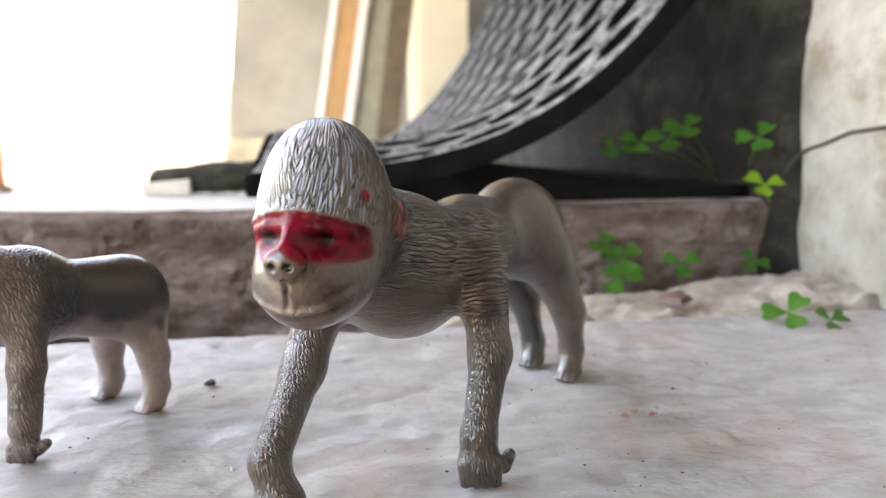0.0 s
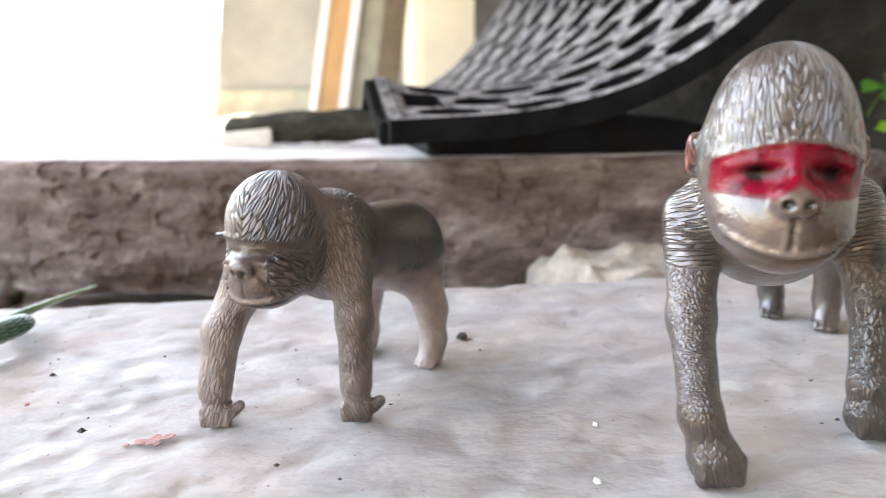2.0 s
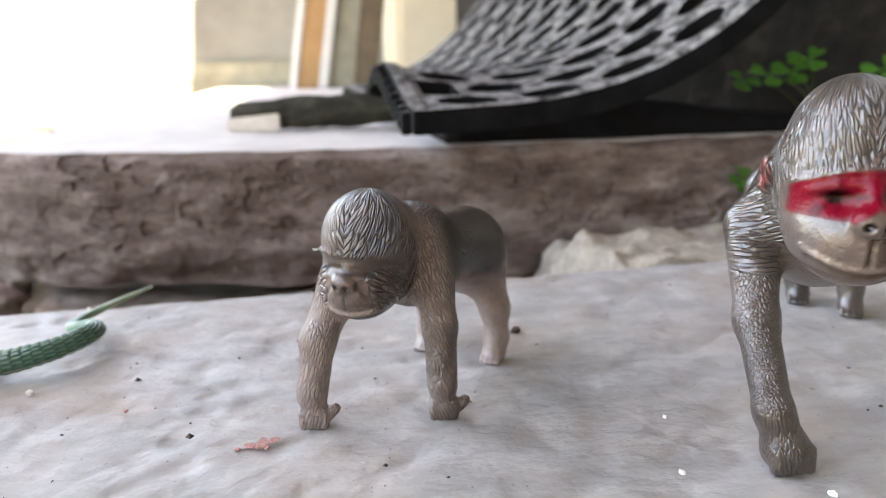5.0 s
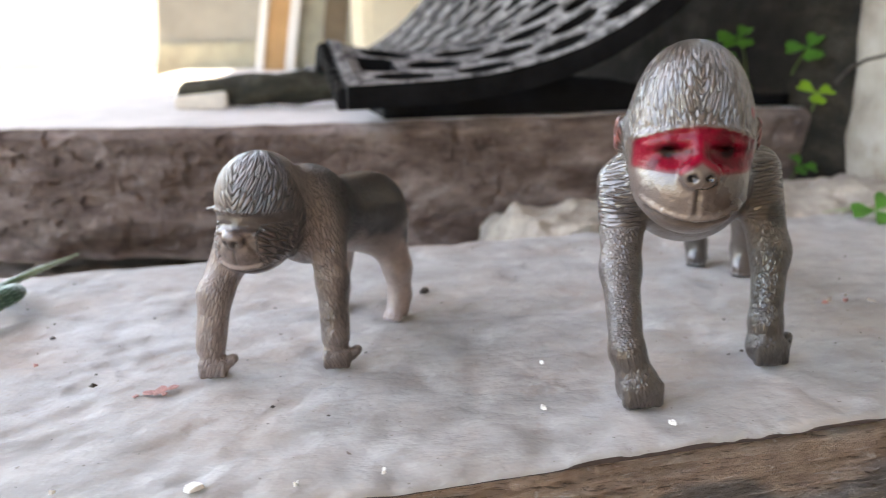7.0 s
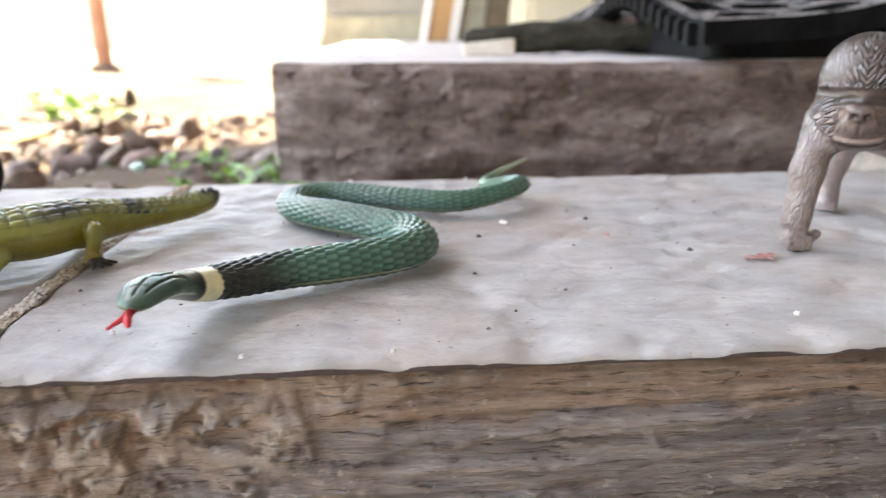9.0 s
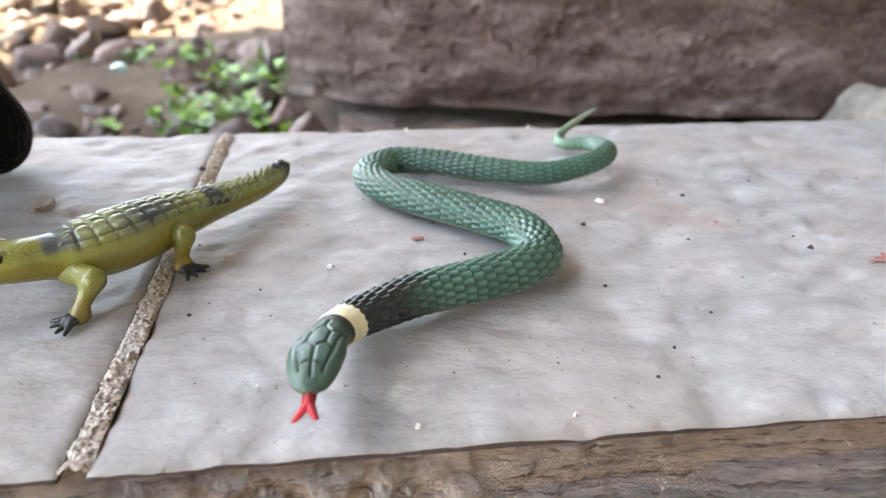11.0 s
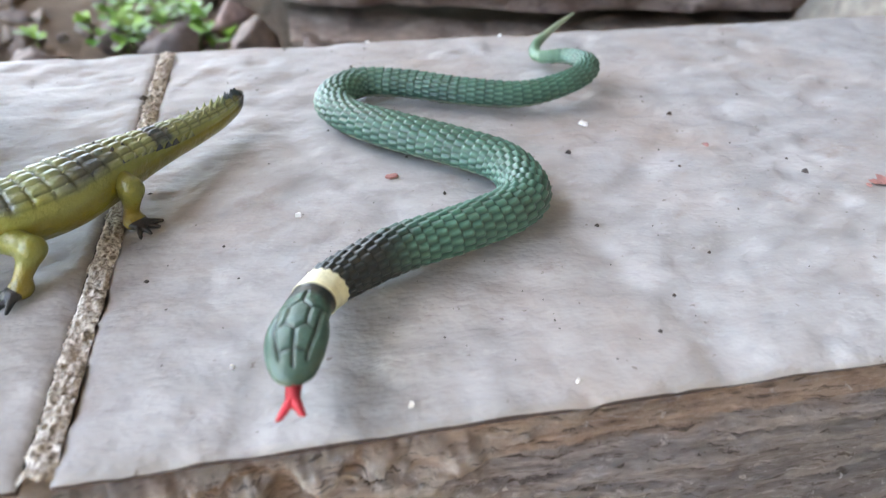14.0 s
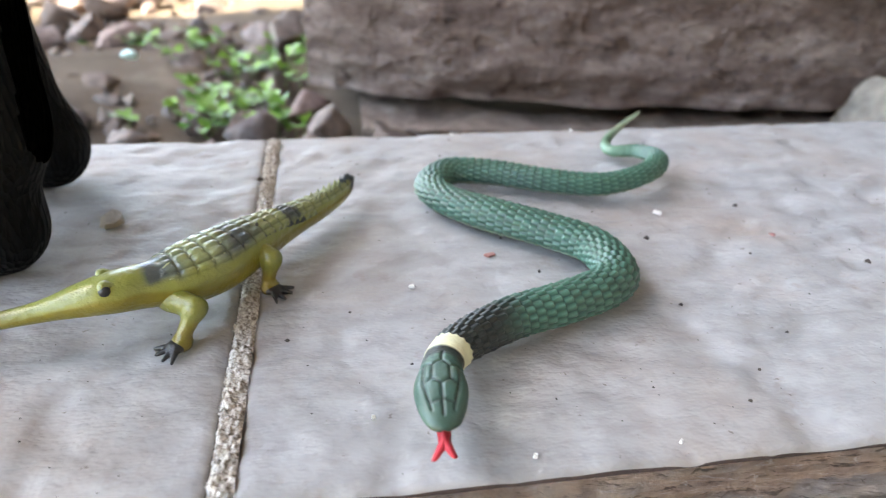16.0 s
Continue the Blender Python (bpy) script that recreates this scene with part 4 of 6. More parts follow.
def rubber_doormat():
    mat_thing = thing("rubber_doormat", "dusty black rubber doormat with oval holes, curled up the wall", "doormat", at=(0.30, 0.35, 0.05))
    # arc length along the front edge, so that the holes keep their size where the mat curls
    xs = np.linspace(0.224, 0.478, 400)
    zs = mat_point(xs, 0.30 + 0 * xs)
    arc = np.concatenate([[0], np.cumsum(np.hypot(np.diff(xs), np.diff(zs)))])
    at_x = lambda s: np.interp(s, arc, xs)
    length, thick, pu, pv = arc[-1], 0.007, 0.0215, 0.029
    rim = 0.010
    origin = np.array([0.30, 0.35, 0.05])
    nu, nv = int((length - 2 * rim) / pu / 2), int(0.50 / pv)
    verts, faces = [], []

    def place(u, v, down):
        x, y = at_x(u), 0.2285 + v
        e = 0.0015
        zx = (mat_point(x + e, y) - mat_point(x - e, y)) / (2 * e)
        nrm_ = np.array([-zx, 0, 1.0]) / math.hypot(zx, 1)
        return np.array([x, y, mat_point(x, y)]) - nrm_ * down - origin
    # the outline of a cell, at steps that its neighbours share, and an oval within it
    outline = [(k / 4, -1) for k in range(-4, 4)] + [(1, k / 2) for k in range(-2, 2)] + [(-k / 4, 1) for k in range(-4, 4)] + [(-1, -k / 2) for k in range(-2, 2)]
    seg = len(outline)
    for j in range(nv):
        for i in range(-1, nu + 1):
            cu_ = rim + (2 * i + 1 + (j % 2)) * pu
            cv = rim + (j + 0.5) * pv
            if cu_ - pu < rim - 1e-4 or cu_ + pu > length - rim:
                continue
            base = len(verts)
            for down in (0.0, thick):
                verts += [place(cu_ + pu * a, cv + pv * 0.5 * b, down) for a, b in outline]
                for a, b in outline:
                    w = math.atan2(b * 0.55, a)
                    verts.append(place(cu_ + pu * 0.72 * math.cos(w), cv + pv * 0.37 * math.sin(w), down))
            for k in range(seg):
                l = (k + 1) % seg
                a, b, c2, d2 = base, base + seg, base + 2 * seg, base + 3 * seg
                faces += [(a + k, a + l, b + l, b + k), (c2 + l, c2 + k, d2 + k, d2 + l), (b + k, b + l, d2 + l, d2 + k), (a + l, a + k, c2 + k, c2 + l)]
    sheet = from_arrays("perforated_sheet", verts, faces, rubber_mat, False)
    bm = bmesh.new()
    bm.from_mesh(sheet.data)
    bmesh.ops.remove_doubles(bm, verts=bm.verts, dist=0.0004)
    bm.to_mesh(sheet.data)
    bm.free()
    sheet.parent = mat_thing
    # the rim: a deep strip along each free edge
    def strip(name, path, out, wide, deep):
        """path: rows of (u, v); out: the inward direction in u, v."""
        vv, ff = [], []
        for u, v in path:
            for a, d in ((0.0, -0.0006), (0.0, deep), (0.6, deep), (1.0, 0.006), (1.0, 0.0006), (0.5, -0.0012)):
                vv.append(place(min(max(u + out[0] * a * wide, 0), length), v + out[1] * a * wide, d))
        for r in range(len(path) - 1):
            for k in range(6):
                ff.append((r * 6 + k, r * 6 + (k + 1) % 6, r * 6 + 6 + (k + 1) % 6, r * 6 + 6 + k))
        ff += [tuple(range(6)), tuple(range(len(vv) - 6, len(vv)))[::-1]]
        o = from_arrays(name, vv, ff, rubber_mat, False)
        o.parent = mat_thing
    strip("rim", [(u, 0.0) for u in np.linspace(0, length, 90)], (0, 1), rim + 0.002, 0.0105)
    strip("rim", [(0.0, v) for v in np.linspace(0.0022, 0.503, 60)], (1, 0), rim + 0.002, 0.0105)
    strip("rim", [(u, 0.505) for u in np.linspace(0, length, 90)], (0, -1), rim + 0.002, 0.0105)
    # a black filler on the slab that stands for the shade beneath the mat
    def filler(u, v):
        x, y = 0.246 + u * 0.244, 0.262 + v * 0.42
        return x - origin[0], y - origin[1], np.maximum(np.minimum(mat_point(x, y) - 0.0105, 0.060 - 0.13 * np.clip(x - 0.33, 0, None)), 0.0435) + 0.0012 * fractal(np.stack([x * 30, y * 30, 0 * x], -1), 3, 44) - origin[2]
    vv, ff = grid_sheet(30, 40, filler)
    n = len(vv)
    low = vv.copy()
    low[:, 2] = 0.0375 - origin[2]
    i = np.arange(n).reshape(30, 40)
    loop = np.concatenate([i[:, 0], i[-1, 1:], i[::-1, -1][1:], i[0, ::-1][1:]])
    lower = from_arrays("folded_end", np.concatenate([vv, low]), np.concatenate([ff, np.stack([loop[:-1], loop[:-1] + n, loop[1:] + n, loop[1:]], -1)]), under_mat)
    lower.parent = mat_thing
    # ribs that stand out along the underside of the left edge
    for k in range(40):
        v = 0.012 + k * 0.0122
        bm = bmesh.new()
        c = place(0.0, v, 0.005)
        box(bm, tuple(c + np.array([-0.0045, -0.0032, -0.0075])), tuple(c + np.array([0.001, 0.0032, 0.0035])), 0.0008)
        part("rib", bm, rubber_mat, mat_thing)


rubber_doormat()


def stick():
    st = thing("mossy_branch", "dark mossy branch lying on the slab beneath the doormat", "branch", at=(0.19, 0.378, 0.048))
    a, b = np.array([-0.062, 0.022, 0.0]), np.array([0.125, -0.03, 0.002])
    nu, nv = 90, 26

    def f(u, v):
        w = v * 2 * np.pi
        c = a + (b - a) * u[..., None]
        r = 0.0100 + 0.0022 * fractal(np.stack([u * 9, np.cos(w), np.sin(w)], -1), 4, 51) + 0.0015 * np.sin(u * 7)
        r = r * (0.75 + 0.25 * soft_step(u, 0.0, 0.25)) * soft_step(u, -0.03, 0.03)
        return c[..., 0] + 0.2 * r * np.cos(w), c[..., 1] + r * np.cos(w), c[..., 2] + r * np.sin(w)
    verts, faces = grid_sheet(nu, nv, f)
    ob = from_arrays("bark", verts, faces[:, ::-1], bark_mat)
    ob.parent = st
    bm = bmesh.new()
    box(bm, (-0.064, 0.004, -0.0108), (-0.030, 0.012, -0.0025), 0.0012)
    for v in bm.verts:
        v.co.z += 0.10 * (v.co.x + 0.064) * (1 if v.co.z > -0.006 else 0)
        v.co.y -= 0.25 * (v.co.x + 0.05)
    part("split_end", bm, pale_wood_mat, st, "pale split wood")


stick()
stone("rubble_stone", 0.235, 0.40, 0.050, 0.020, 0.016, 0.014, 91, stone_mat, "reddish stone beneath the doormat on the slab", "rubble behind the step")


# ---- toy animals ----
def hand_form(d, p, c, f, size, k=1.5):
    """A knuckled hand or foot with blunt toes, about c, pointing along f."""
    f = np.array([f[0], f[1], 0.0])
    f /= np.linalg.norm(f)
    l = np.array([-f[1], f[0], 0])
    c = np.array(c, float)
    d = blend(d, egg(p, c + UP * size * 0.55, (size * 0.9, size * 1.1, size * 0.62), (l, f, UP)), k)
    for j in (-1.5, -0.5, 0.5, 1.5):
        q = c + l * j * size * 0.42 + f * size * (0.95 - 0.1 * abs(j))
        d = blend(d, limb(p, q + UP * size * 0.55, q + f * size * 0.38 + UP * size * 0.26, size * 0.27, size * 0.24), 0.35)
    return d


def fist_form(d, p, c, f, size, k=1.5):
    """A closed hand set down on its knuckles, fingers ahead."""
    f = np.array([f[0], f[1], 0.0])
    f /= np.linalg.norm(f)
    l = np.array([-f[1], f[0], 0])
    c = np.array(c, float)
    g = egg(p, c + UP * size * 0.82, (size * 1.02, size * 0.92, size * 0.95), (l, f, UP))
    for j in (-1.5, -0.5, 0.5, 1.5):
        g = blend(g, limb(p, c + l * j * size * 0.45 + f * size * 0.5 + UP * size * 1.0, c + l * j * size * 0.45 + f * size * 0.62 + UP * size * 0.3, size * 0.34, size * 0.30), 0.35)
    return blend(d, g, k)


def on_head(base, C, H):
    """A finder of places on a head: how far ahead its surface lies at a side step and a height."""
    def place(lat, up, out=0.0):
        near, far = 0.0, 22.0
        for _ in range(30):
            mid = 0.5 * (near + far)
            inside = base((C + H[0] * lat + H[1] * mid + UP * up)[None])[0] < 0
            near, far = (mid, far) if inside else (near, mid)
        return C + H[0] * lat + H[1] * (near + out) + UP * up
    return place


def chain(d, p, points, radius, k):
    for a, b in zip(points, points[1:]):
        d = blend(d, limb(p, a, b, radius, radius), k)
    return d


def carve(d, p, points, radius, k):
    for a, b in zip(points, points[1:]):
        d = -blend(-d, limb(p, a, b, radius, radius), k)
    return d


def settled(verts):
    x, y, z = verts.T
    return np.stack([0.9875 * x + 0.0031 * y - 0.08, 0.9875 * y - 0.0031 * x + 0.32, 0.99 * z], 1) * 0.001


def grey_ape():
    """The larger ape: a tall crown, a red mask, one arm set forward."""
    H = facing(-0.39, -0.92)
    hl, hf = H[0], H[1]
    B = facing(-0.575, -0.82)
    C = np.array([272.8, 20.5, 54.6])

    def base(p):
        d = egg(p, C - UP * 0.5 - hf * 1.0, (12.4, 12.2, 12.9), H)
        d = blend(d, egg(p, C + UP * 8.9 - hf * 2.0, (9.5, 10.1, 9.7), H), 6)
        d = blend(d, egg(p, C + hf * 2.8 - UP * 8.4, (10.9, 10.2, 9.2), H), 3)
        return blend(d, egg(p, C + hf * 7.6 - UP * 9.2, (8.4, 6.0, 7.9), H), 3)

    at = on_head(base, C, H)
    line = [at(v, 3.3 - 0.026 * v * v, -0.15) for v in np.linspace(-10.6, 10.6, 12)]
    lip = [at(v, -13.4 + 0.034 * v * v, -0.15) for v in np.linspace(-9.4, 9.4, 11)]
    under = [at(v, -14.6 + 0.036 * v * v, 0.15) for v in np.linspace(-8.6, 8.6, 10)]
    eyes = [at(s * 5.4, -1.5) for s in (-1, 1)]
    nose = at(0, -5.0)
    brows = [[at(s * v, 0.9 - 0.02 * v * v, -0.4) for v in (1.5, 5.0, 8.5)] for s in (-1, 1)]
    ridges = [[at(s * 0.75, -7.4), at(s * 1.0, -12.6)] for s in (-1, 1)]
    groove = [at(0, -7.6, 0.1), at(0, -12.6, 0.1)]
    bridge = at(0, 1.8, -0.6)

    def face(d, p):
        # brow, sockets and small sunken eyes
        for s, e in zip((-1, 1), eyes):
            d = -blend(-d, egg(p, e + hf * 1.3, (2.5, 2.2, 2.1), H), 1.8)
            d = blend(d, egg(p, C + hl * s * 13.0 - hf * 4.0 + UP * 0.2, (1.5, 2.4, 3.9), H), 0.7)
            d = -blend(-d, egg(p, C + hl * s * 14.6 - hf * 3.6 + UP * 0.2, (0.9, 1.2, 2.4), H), 0.5)
        for k in (0, 1):
            d = chain(d, p, brows[k], 0.8, 1.2)
            d = chain(d, p, ridges[k], 0.42, 0.4)
        d = chain(d, p, line, 0.6, 0.7)
        # nose with open nostrils, a ridged upper lip, a wide mouth
        d = blend(d, limb(p, bridge, nose - hf * 0.2 + UP * 1.8, 1.1, 1.5), 1.2)
        d = blend(d, egg(p, nose + hf * 0.7, (3.7, 2.2, 2.7), H), 1.0)
        for s in (-1, 1):
            d = -blend(-d, egg(p, nose + hf * 2.7 + hl * s * 1.45 - UP * 0.5, (0.85, 1.3, 0.75), H), 0.4)
        d = carve(d, p, groove, 0.35, 0.3)
        d = chain(d, p, lip, 0.55, 0.6)
        return carve(d, p, under, 0.45, 0.4)

    def field(p):
        d = base(p)
        close = np.linalg.norm(p - C, axis=-1) < 26
        if close.any():
            d[close] = face(d[close], p[close])
        # trunk
        t = egg(p, (288, 45, 42), (15.0, 18.0, 15.5), B)
        t = blend(t, egg(p, (305, 68, 44), (12.0, 20.0, 12.0), B), 9)
        t = blend(t, egg(p, (322, 88, 44.5), (13.8, 14.0, 14.5), B), 8)
        t = blend(t, limb(p, C - hf * 4, (285, 43, 46), 11, 12), 5)
        for a, b, c, e, r in (((272.2, 45.5, 41), (266.8, 34, 23.5), (261.4, 19.0, 11), (263.4, 17.0, 0), 4.5), ((304.5, 42, 43), (305.4, 34, 25), (302.0, 28.5, 9.5), (302, 27.5, 0), 4.4)):
            arm = blend(limb(p, a, b, 6.2, 4.1), limb(p, b, c, 4.1, 3.5), 3)
            arm = blend(arm, limb(p, c, np.array(e) + (0, 0, 4.0), 3.5, 4.0), 2)
            arm = fist_form(arm, p, e, (-0.1, -1), r)
            t = blend(t, arm, 4.0)
        t = blend(t, limb(p, (307.0, 27.5, 3.0), (308.4, 28.5, 5.0), 1.5, 1.3), 0.8)
        for a, b, c, e in (((330, 85, 37), (338, 87, 20), (339.6, 89, 8), (338.5, 87, 0)), ((314, 96, 38), (328, 101, 21), (331.5, 103, 7), (331.0, 101, 0))):
            leg = blend(limb(p, a, b, 8.0, 4.4), limb(p, b, c, 4.4, 3.5), 3)
            leg = blend(leg, limb(p, c, np.array(e) + (0, 0, 3.0), 3.5, 3.4), 2)
            leg = hand_form(leg, p, e, (B[1][0], B[1][1]), 3.7)
            t = blend(t, leg, 4.0)
        return blend(d, t, 3.4)

    verts, faces = skin(field, (245, -4, -1.5), (350, 116, 78), 0.5)
    verts[:, 2] = np.maximum(verts[:, 2], 0.0)
    v = verts
    q = (verts - C) @ H.T
    lat, fwd, up = q[:, 0], q[:, 1], q[:, 2]
    side = np.abs(lat)
    head = soft_step(-np.linalg.norm((q - (0, 1, 0)) / (15.5, 17, 20.5), axis=1), -1.03, -0.97) * (fwd > -9)
    grey = fractal(verts / 9.0, 3, 61)
    color = np.tile(np.array([0.098, 0.082, 0.068]), (len(verts), 1))
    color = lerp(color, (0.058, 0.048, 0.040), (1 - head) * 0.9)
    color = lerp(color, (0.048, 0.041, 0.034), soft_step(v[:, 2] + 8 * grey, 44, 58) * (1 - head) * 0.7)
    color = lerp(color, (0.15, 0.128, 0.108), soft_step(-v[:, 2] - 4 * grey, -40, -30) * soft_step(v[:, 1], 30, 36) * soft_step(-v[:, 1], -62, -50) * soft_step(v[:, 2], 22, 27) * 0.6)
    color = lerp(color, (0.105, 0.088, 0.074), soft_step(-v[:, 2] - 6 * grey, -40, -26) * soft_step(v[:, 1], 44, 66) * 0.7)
    # shade painted on the arm and far hind leg turned from the light
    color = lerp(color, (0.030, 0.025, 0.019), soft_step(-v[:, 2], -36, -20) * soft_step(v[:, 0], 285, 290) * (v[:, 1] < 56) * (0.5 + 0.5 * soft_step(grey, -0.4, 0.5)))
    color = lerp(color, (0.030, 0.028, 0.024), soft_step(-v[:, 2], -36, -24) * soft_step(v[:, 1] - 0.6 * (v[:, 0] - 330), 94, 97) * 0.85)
    color = lerp(color, (0.118, 0.098, 0.084), head * soft_step(-up, 4.0, 6.0) * soft_step(fwd, 2, 6))
    color = lerp(color, (0.20, 0.175, 0.15), head * soft_step(-np.abs(up + 13.3 - 0.034 * lat**2), -0.8, -0.4) * soft_step(fwd, 2, 5) * soft_step(-side, -10, -9))
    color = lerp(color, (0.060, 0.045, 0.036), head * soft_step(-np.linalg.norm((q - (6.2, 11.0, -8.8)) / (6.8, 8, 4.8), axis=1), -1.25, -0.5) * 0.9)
    edge = 3.3 - 0.026 * lat**2
    low = np.where(side < 3.4, -2.4 - 0.7 * side, -4.78)
    mask = soft_step(-(up - edge), -0.1, 0.35) * soft_step(up - low + 0.3 * grey, -0.9, 0.4) * soft_step(fwd, 1.5, 3.5) * soft_step(-side, -11.6, -10.6)
    mask = np.maximum(mask, soft_step(-np.linalg.norm(q - (10.4, 4.6, 5.2), axis=1), -1.4, -0.7))
    color = lerp(color, (0.185, 0.0008, 0.015), mask * 0.99)
    color = lerp(color, (0.05, 0.001, 0.004), mask * soft_step(fractal(v / 3.0, 3, 63), 0.0, 0.7) * 0.75)
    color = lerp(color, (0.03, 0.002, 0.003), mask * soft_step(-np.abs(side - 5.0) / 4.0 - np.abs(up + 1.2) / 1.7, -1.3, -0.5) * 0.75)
    for s, e in zip((-1, 1), eyes):
        color = lerp(color, (0.008, 0.0005, 0.0008), soft_step(-np.linalg.norm((v - e) @ H.T / (1.35, 2.8, 1.25), axis=1), -1.2, -0.7))
        color = lerp(color, (0.008, 0.006, 0.006), soft_step(-np.linalg.norm((v - (nose + hf * 2.0 + hl * s * 1.45 - UP * 0.5)) @ H.T / (0.95, 1.8, 0.8), axis=1), -1.2, -0.8))
        color = lerp(color, (0.30, 0.10, 0.085), soft_step(-np.linalg.norm((q - (14.0 * s, -3.8, 0.2)) / (2.2, 2.6, 3.6), axis=1), -1.1, -0.8) * 0.85)
    # shade painted into the crease below the lip and the groove above it
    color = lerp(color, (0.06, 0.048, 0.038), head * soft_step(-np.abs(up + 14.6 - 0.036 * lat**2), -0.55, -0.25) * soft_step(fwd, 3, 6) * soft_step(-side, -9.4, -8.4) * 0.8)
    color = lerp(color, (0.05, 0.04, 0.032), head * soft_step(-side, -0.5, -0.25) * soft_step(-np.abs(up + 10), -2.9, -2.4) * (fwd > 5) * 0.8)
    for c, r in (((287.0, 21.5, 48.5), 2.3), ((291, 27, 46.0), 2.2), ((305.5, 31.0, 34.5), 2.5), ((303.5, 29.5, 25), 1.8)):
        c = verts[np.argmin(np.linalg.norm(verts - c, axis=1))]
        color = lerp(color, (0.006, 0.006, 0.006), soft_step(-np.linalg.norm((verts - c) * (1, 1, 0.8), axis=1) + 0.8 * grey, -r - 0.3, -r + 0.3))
    hair = np.clip(1.0 - soft_step(fwd, 0, 3) * soft_step(-(up - edge), -1.0, -0.2) * head, 0.0, 1)
    hair *= (1 - soft_step(v[:, 1] - 0.4 * (v[:, 0] - 300), 52, 62)) * (0.6 + 0.4 * head)
    hair *= 1 - 0.55 * (1 - head) * soft_step(-v[:, 2], -34, -28)
    hair *= 1 - 0.75 * (1 - head) * soft_step(-np.abs(v[:, 2] - 35), -9, -5) * (v[:, 0] < 300) * (v[:, 0] > 272)
    hair *= 1 - 0.7 * head * soft_step(-lat, -1, 6) * soft_step(fwd, 2, 6)
    around = np.arctan2(side, fwd + 2) * 12.5
    strand_head = np.stack([(around * 0.96 - up * 0.27) / 0.72, (around * 0.27 + up * 0.96) / 3.6, 0 * up], 1)
    strand_arm = np.stack([v[:, 0] / 0.75 + v[:, 2] * 0.26, v[:, 1] / 0.75, v[:, 2] / 4.2], 1)
    strand_back = np.stack([v[:, 0] / 6.5, v[:, 1] / 6.5, (v[:, 2] + 0.25 * v[:, 1] + 0.8 * grey) / 0.9], 1)
    w_head, w_back = head, soft_step(v[:, 2], 30, 36) * (1 - head)
    strand = np.where(w_head[:, None] > 0.5, strand_head, np.where(w_back[:, None] > 0.5, strand_back, strand_arm))
    hair = hair * np.clip(np.abs(w_head - 0.5) * 4, 0, 1) * np.clip(np.abs(w_back - 0.5) * 4, 0.25, 1)
    color *= (0.86, 0.79, 0.83)
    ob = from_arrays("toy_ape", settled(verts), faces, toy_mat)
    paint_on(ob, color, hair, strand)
    tagged(ob, "glossy grey plastic toy ape with a painted red mask", "toy animal")


grey_ape()


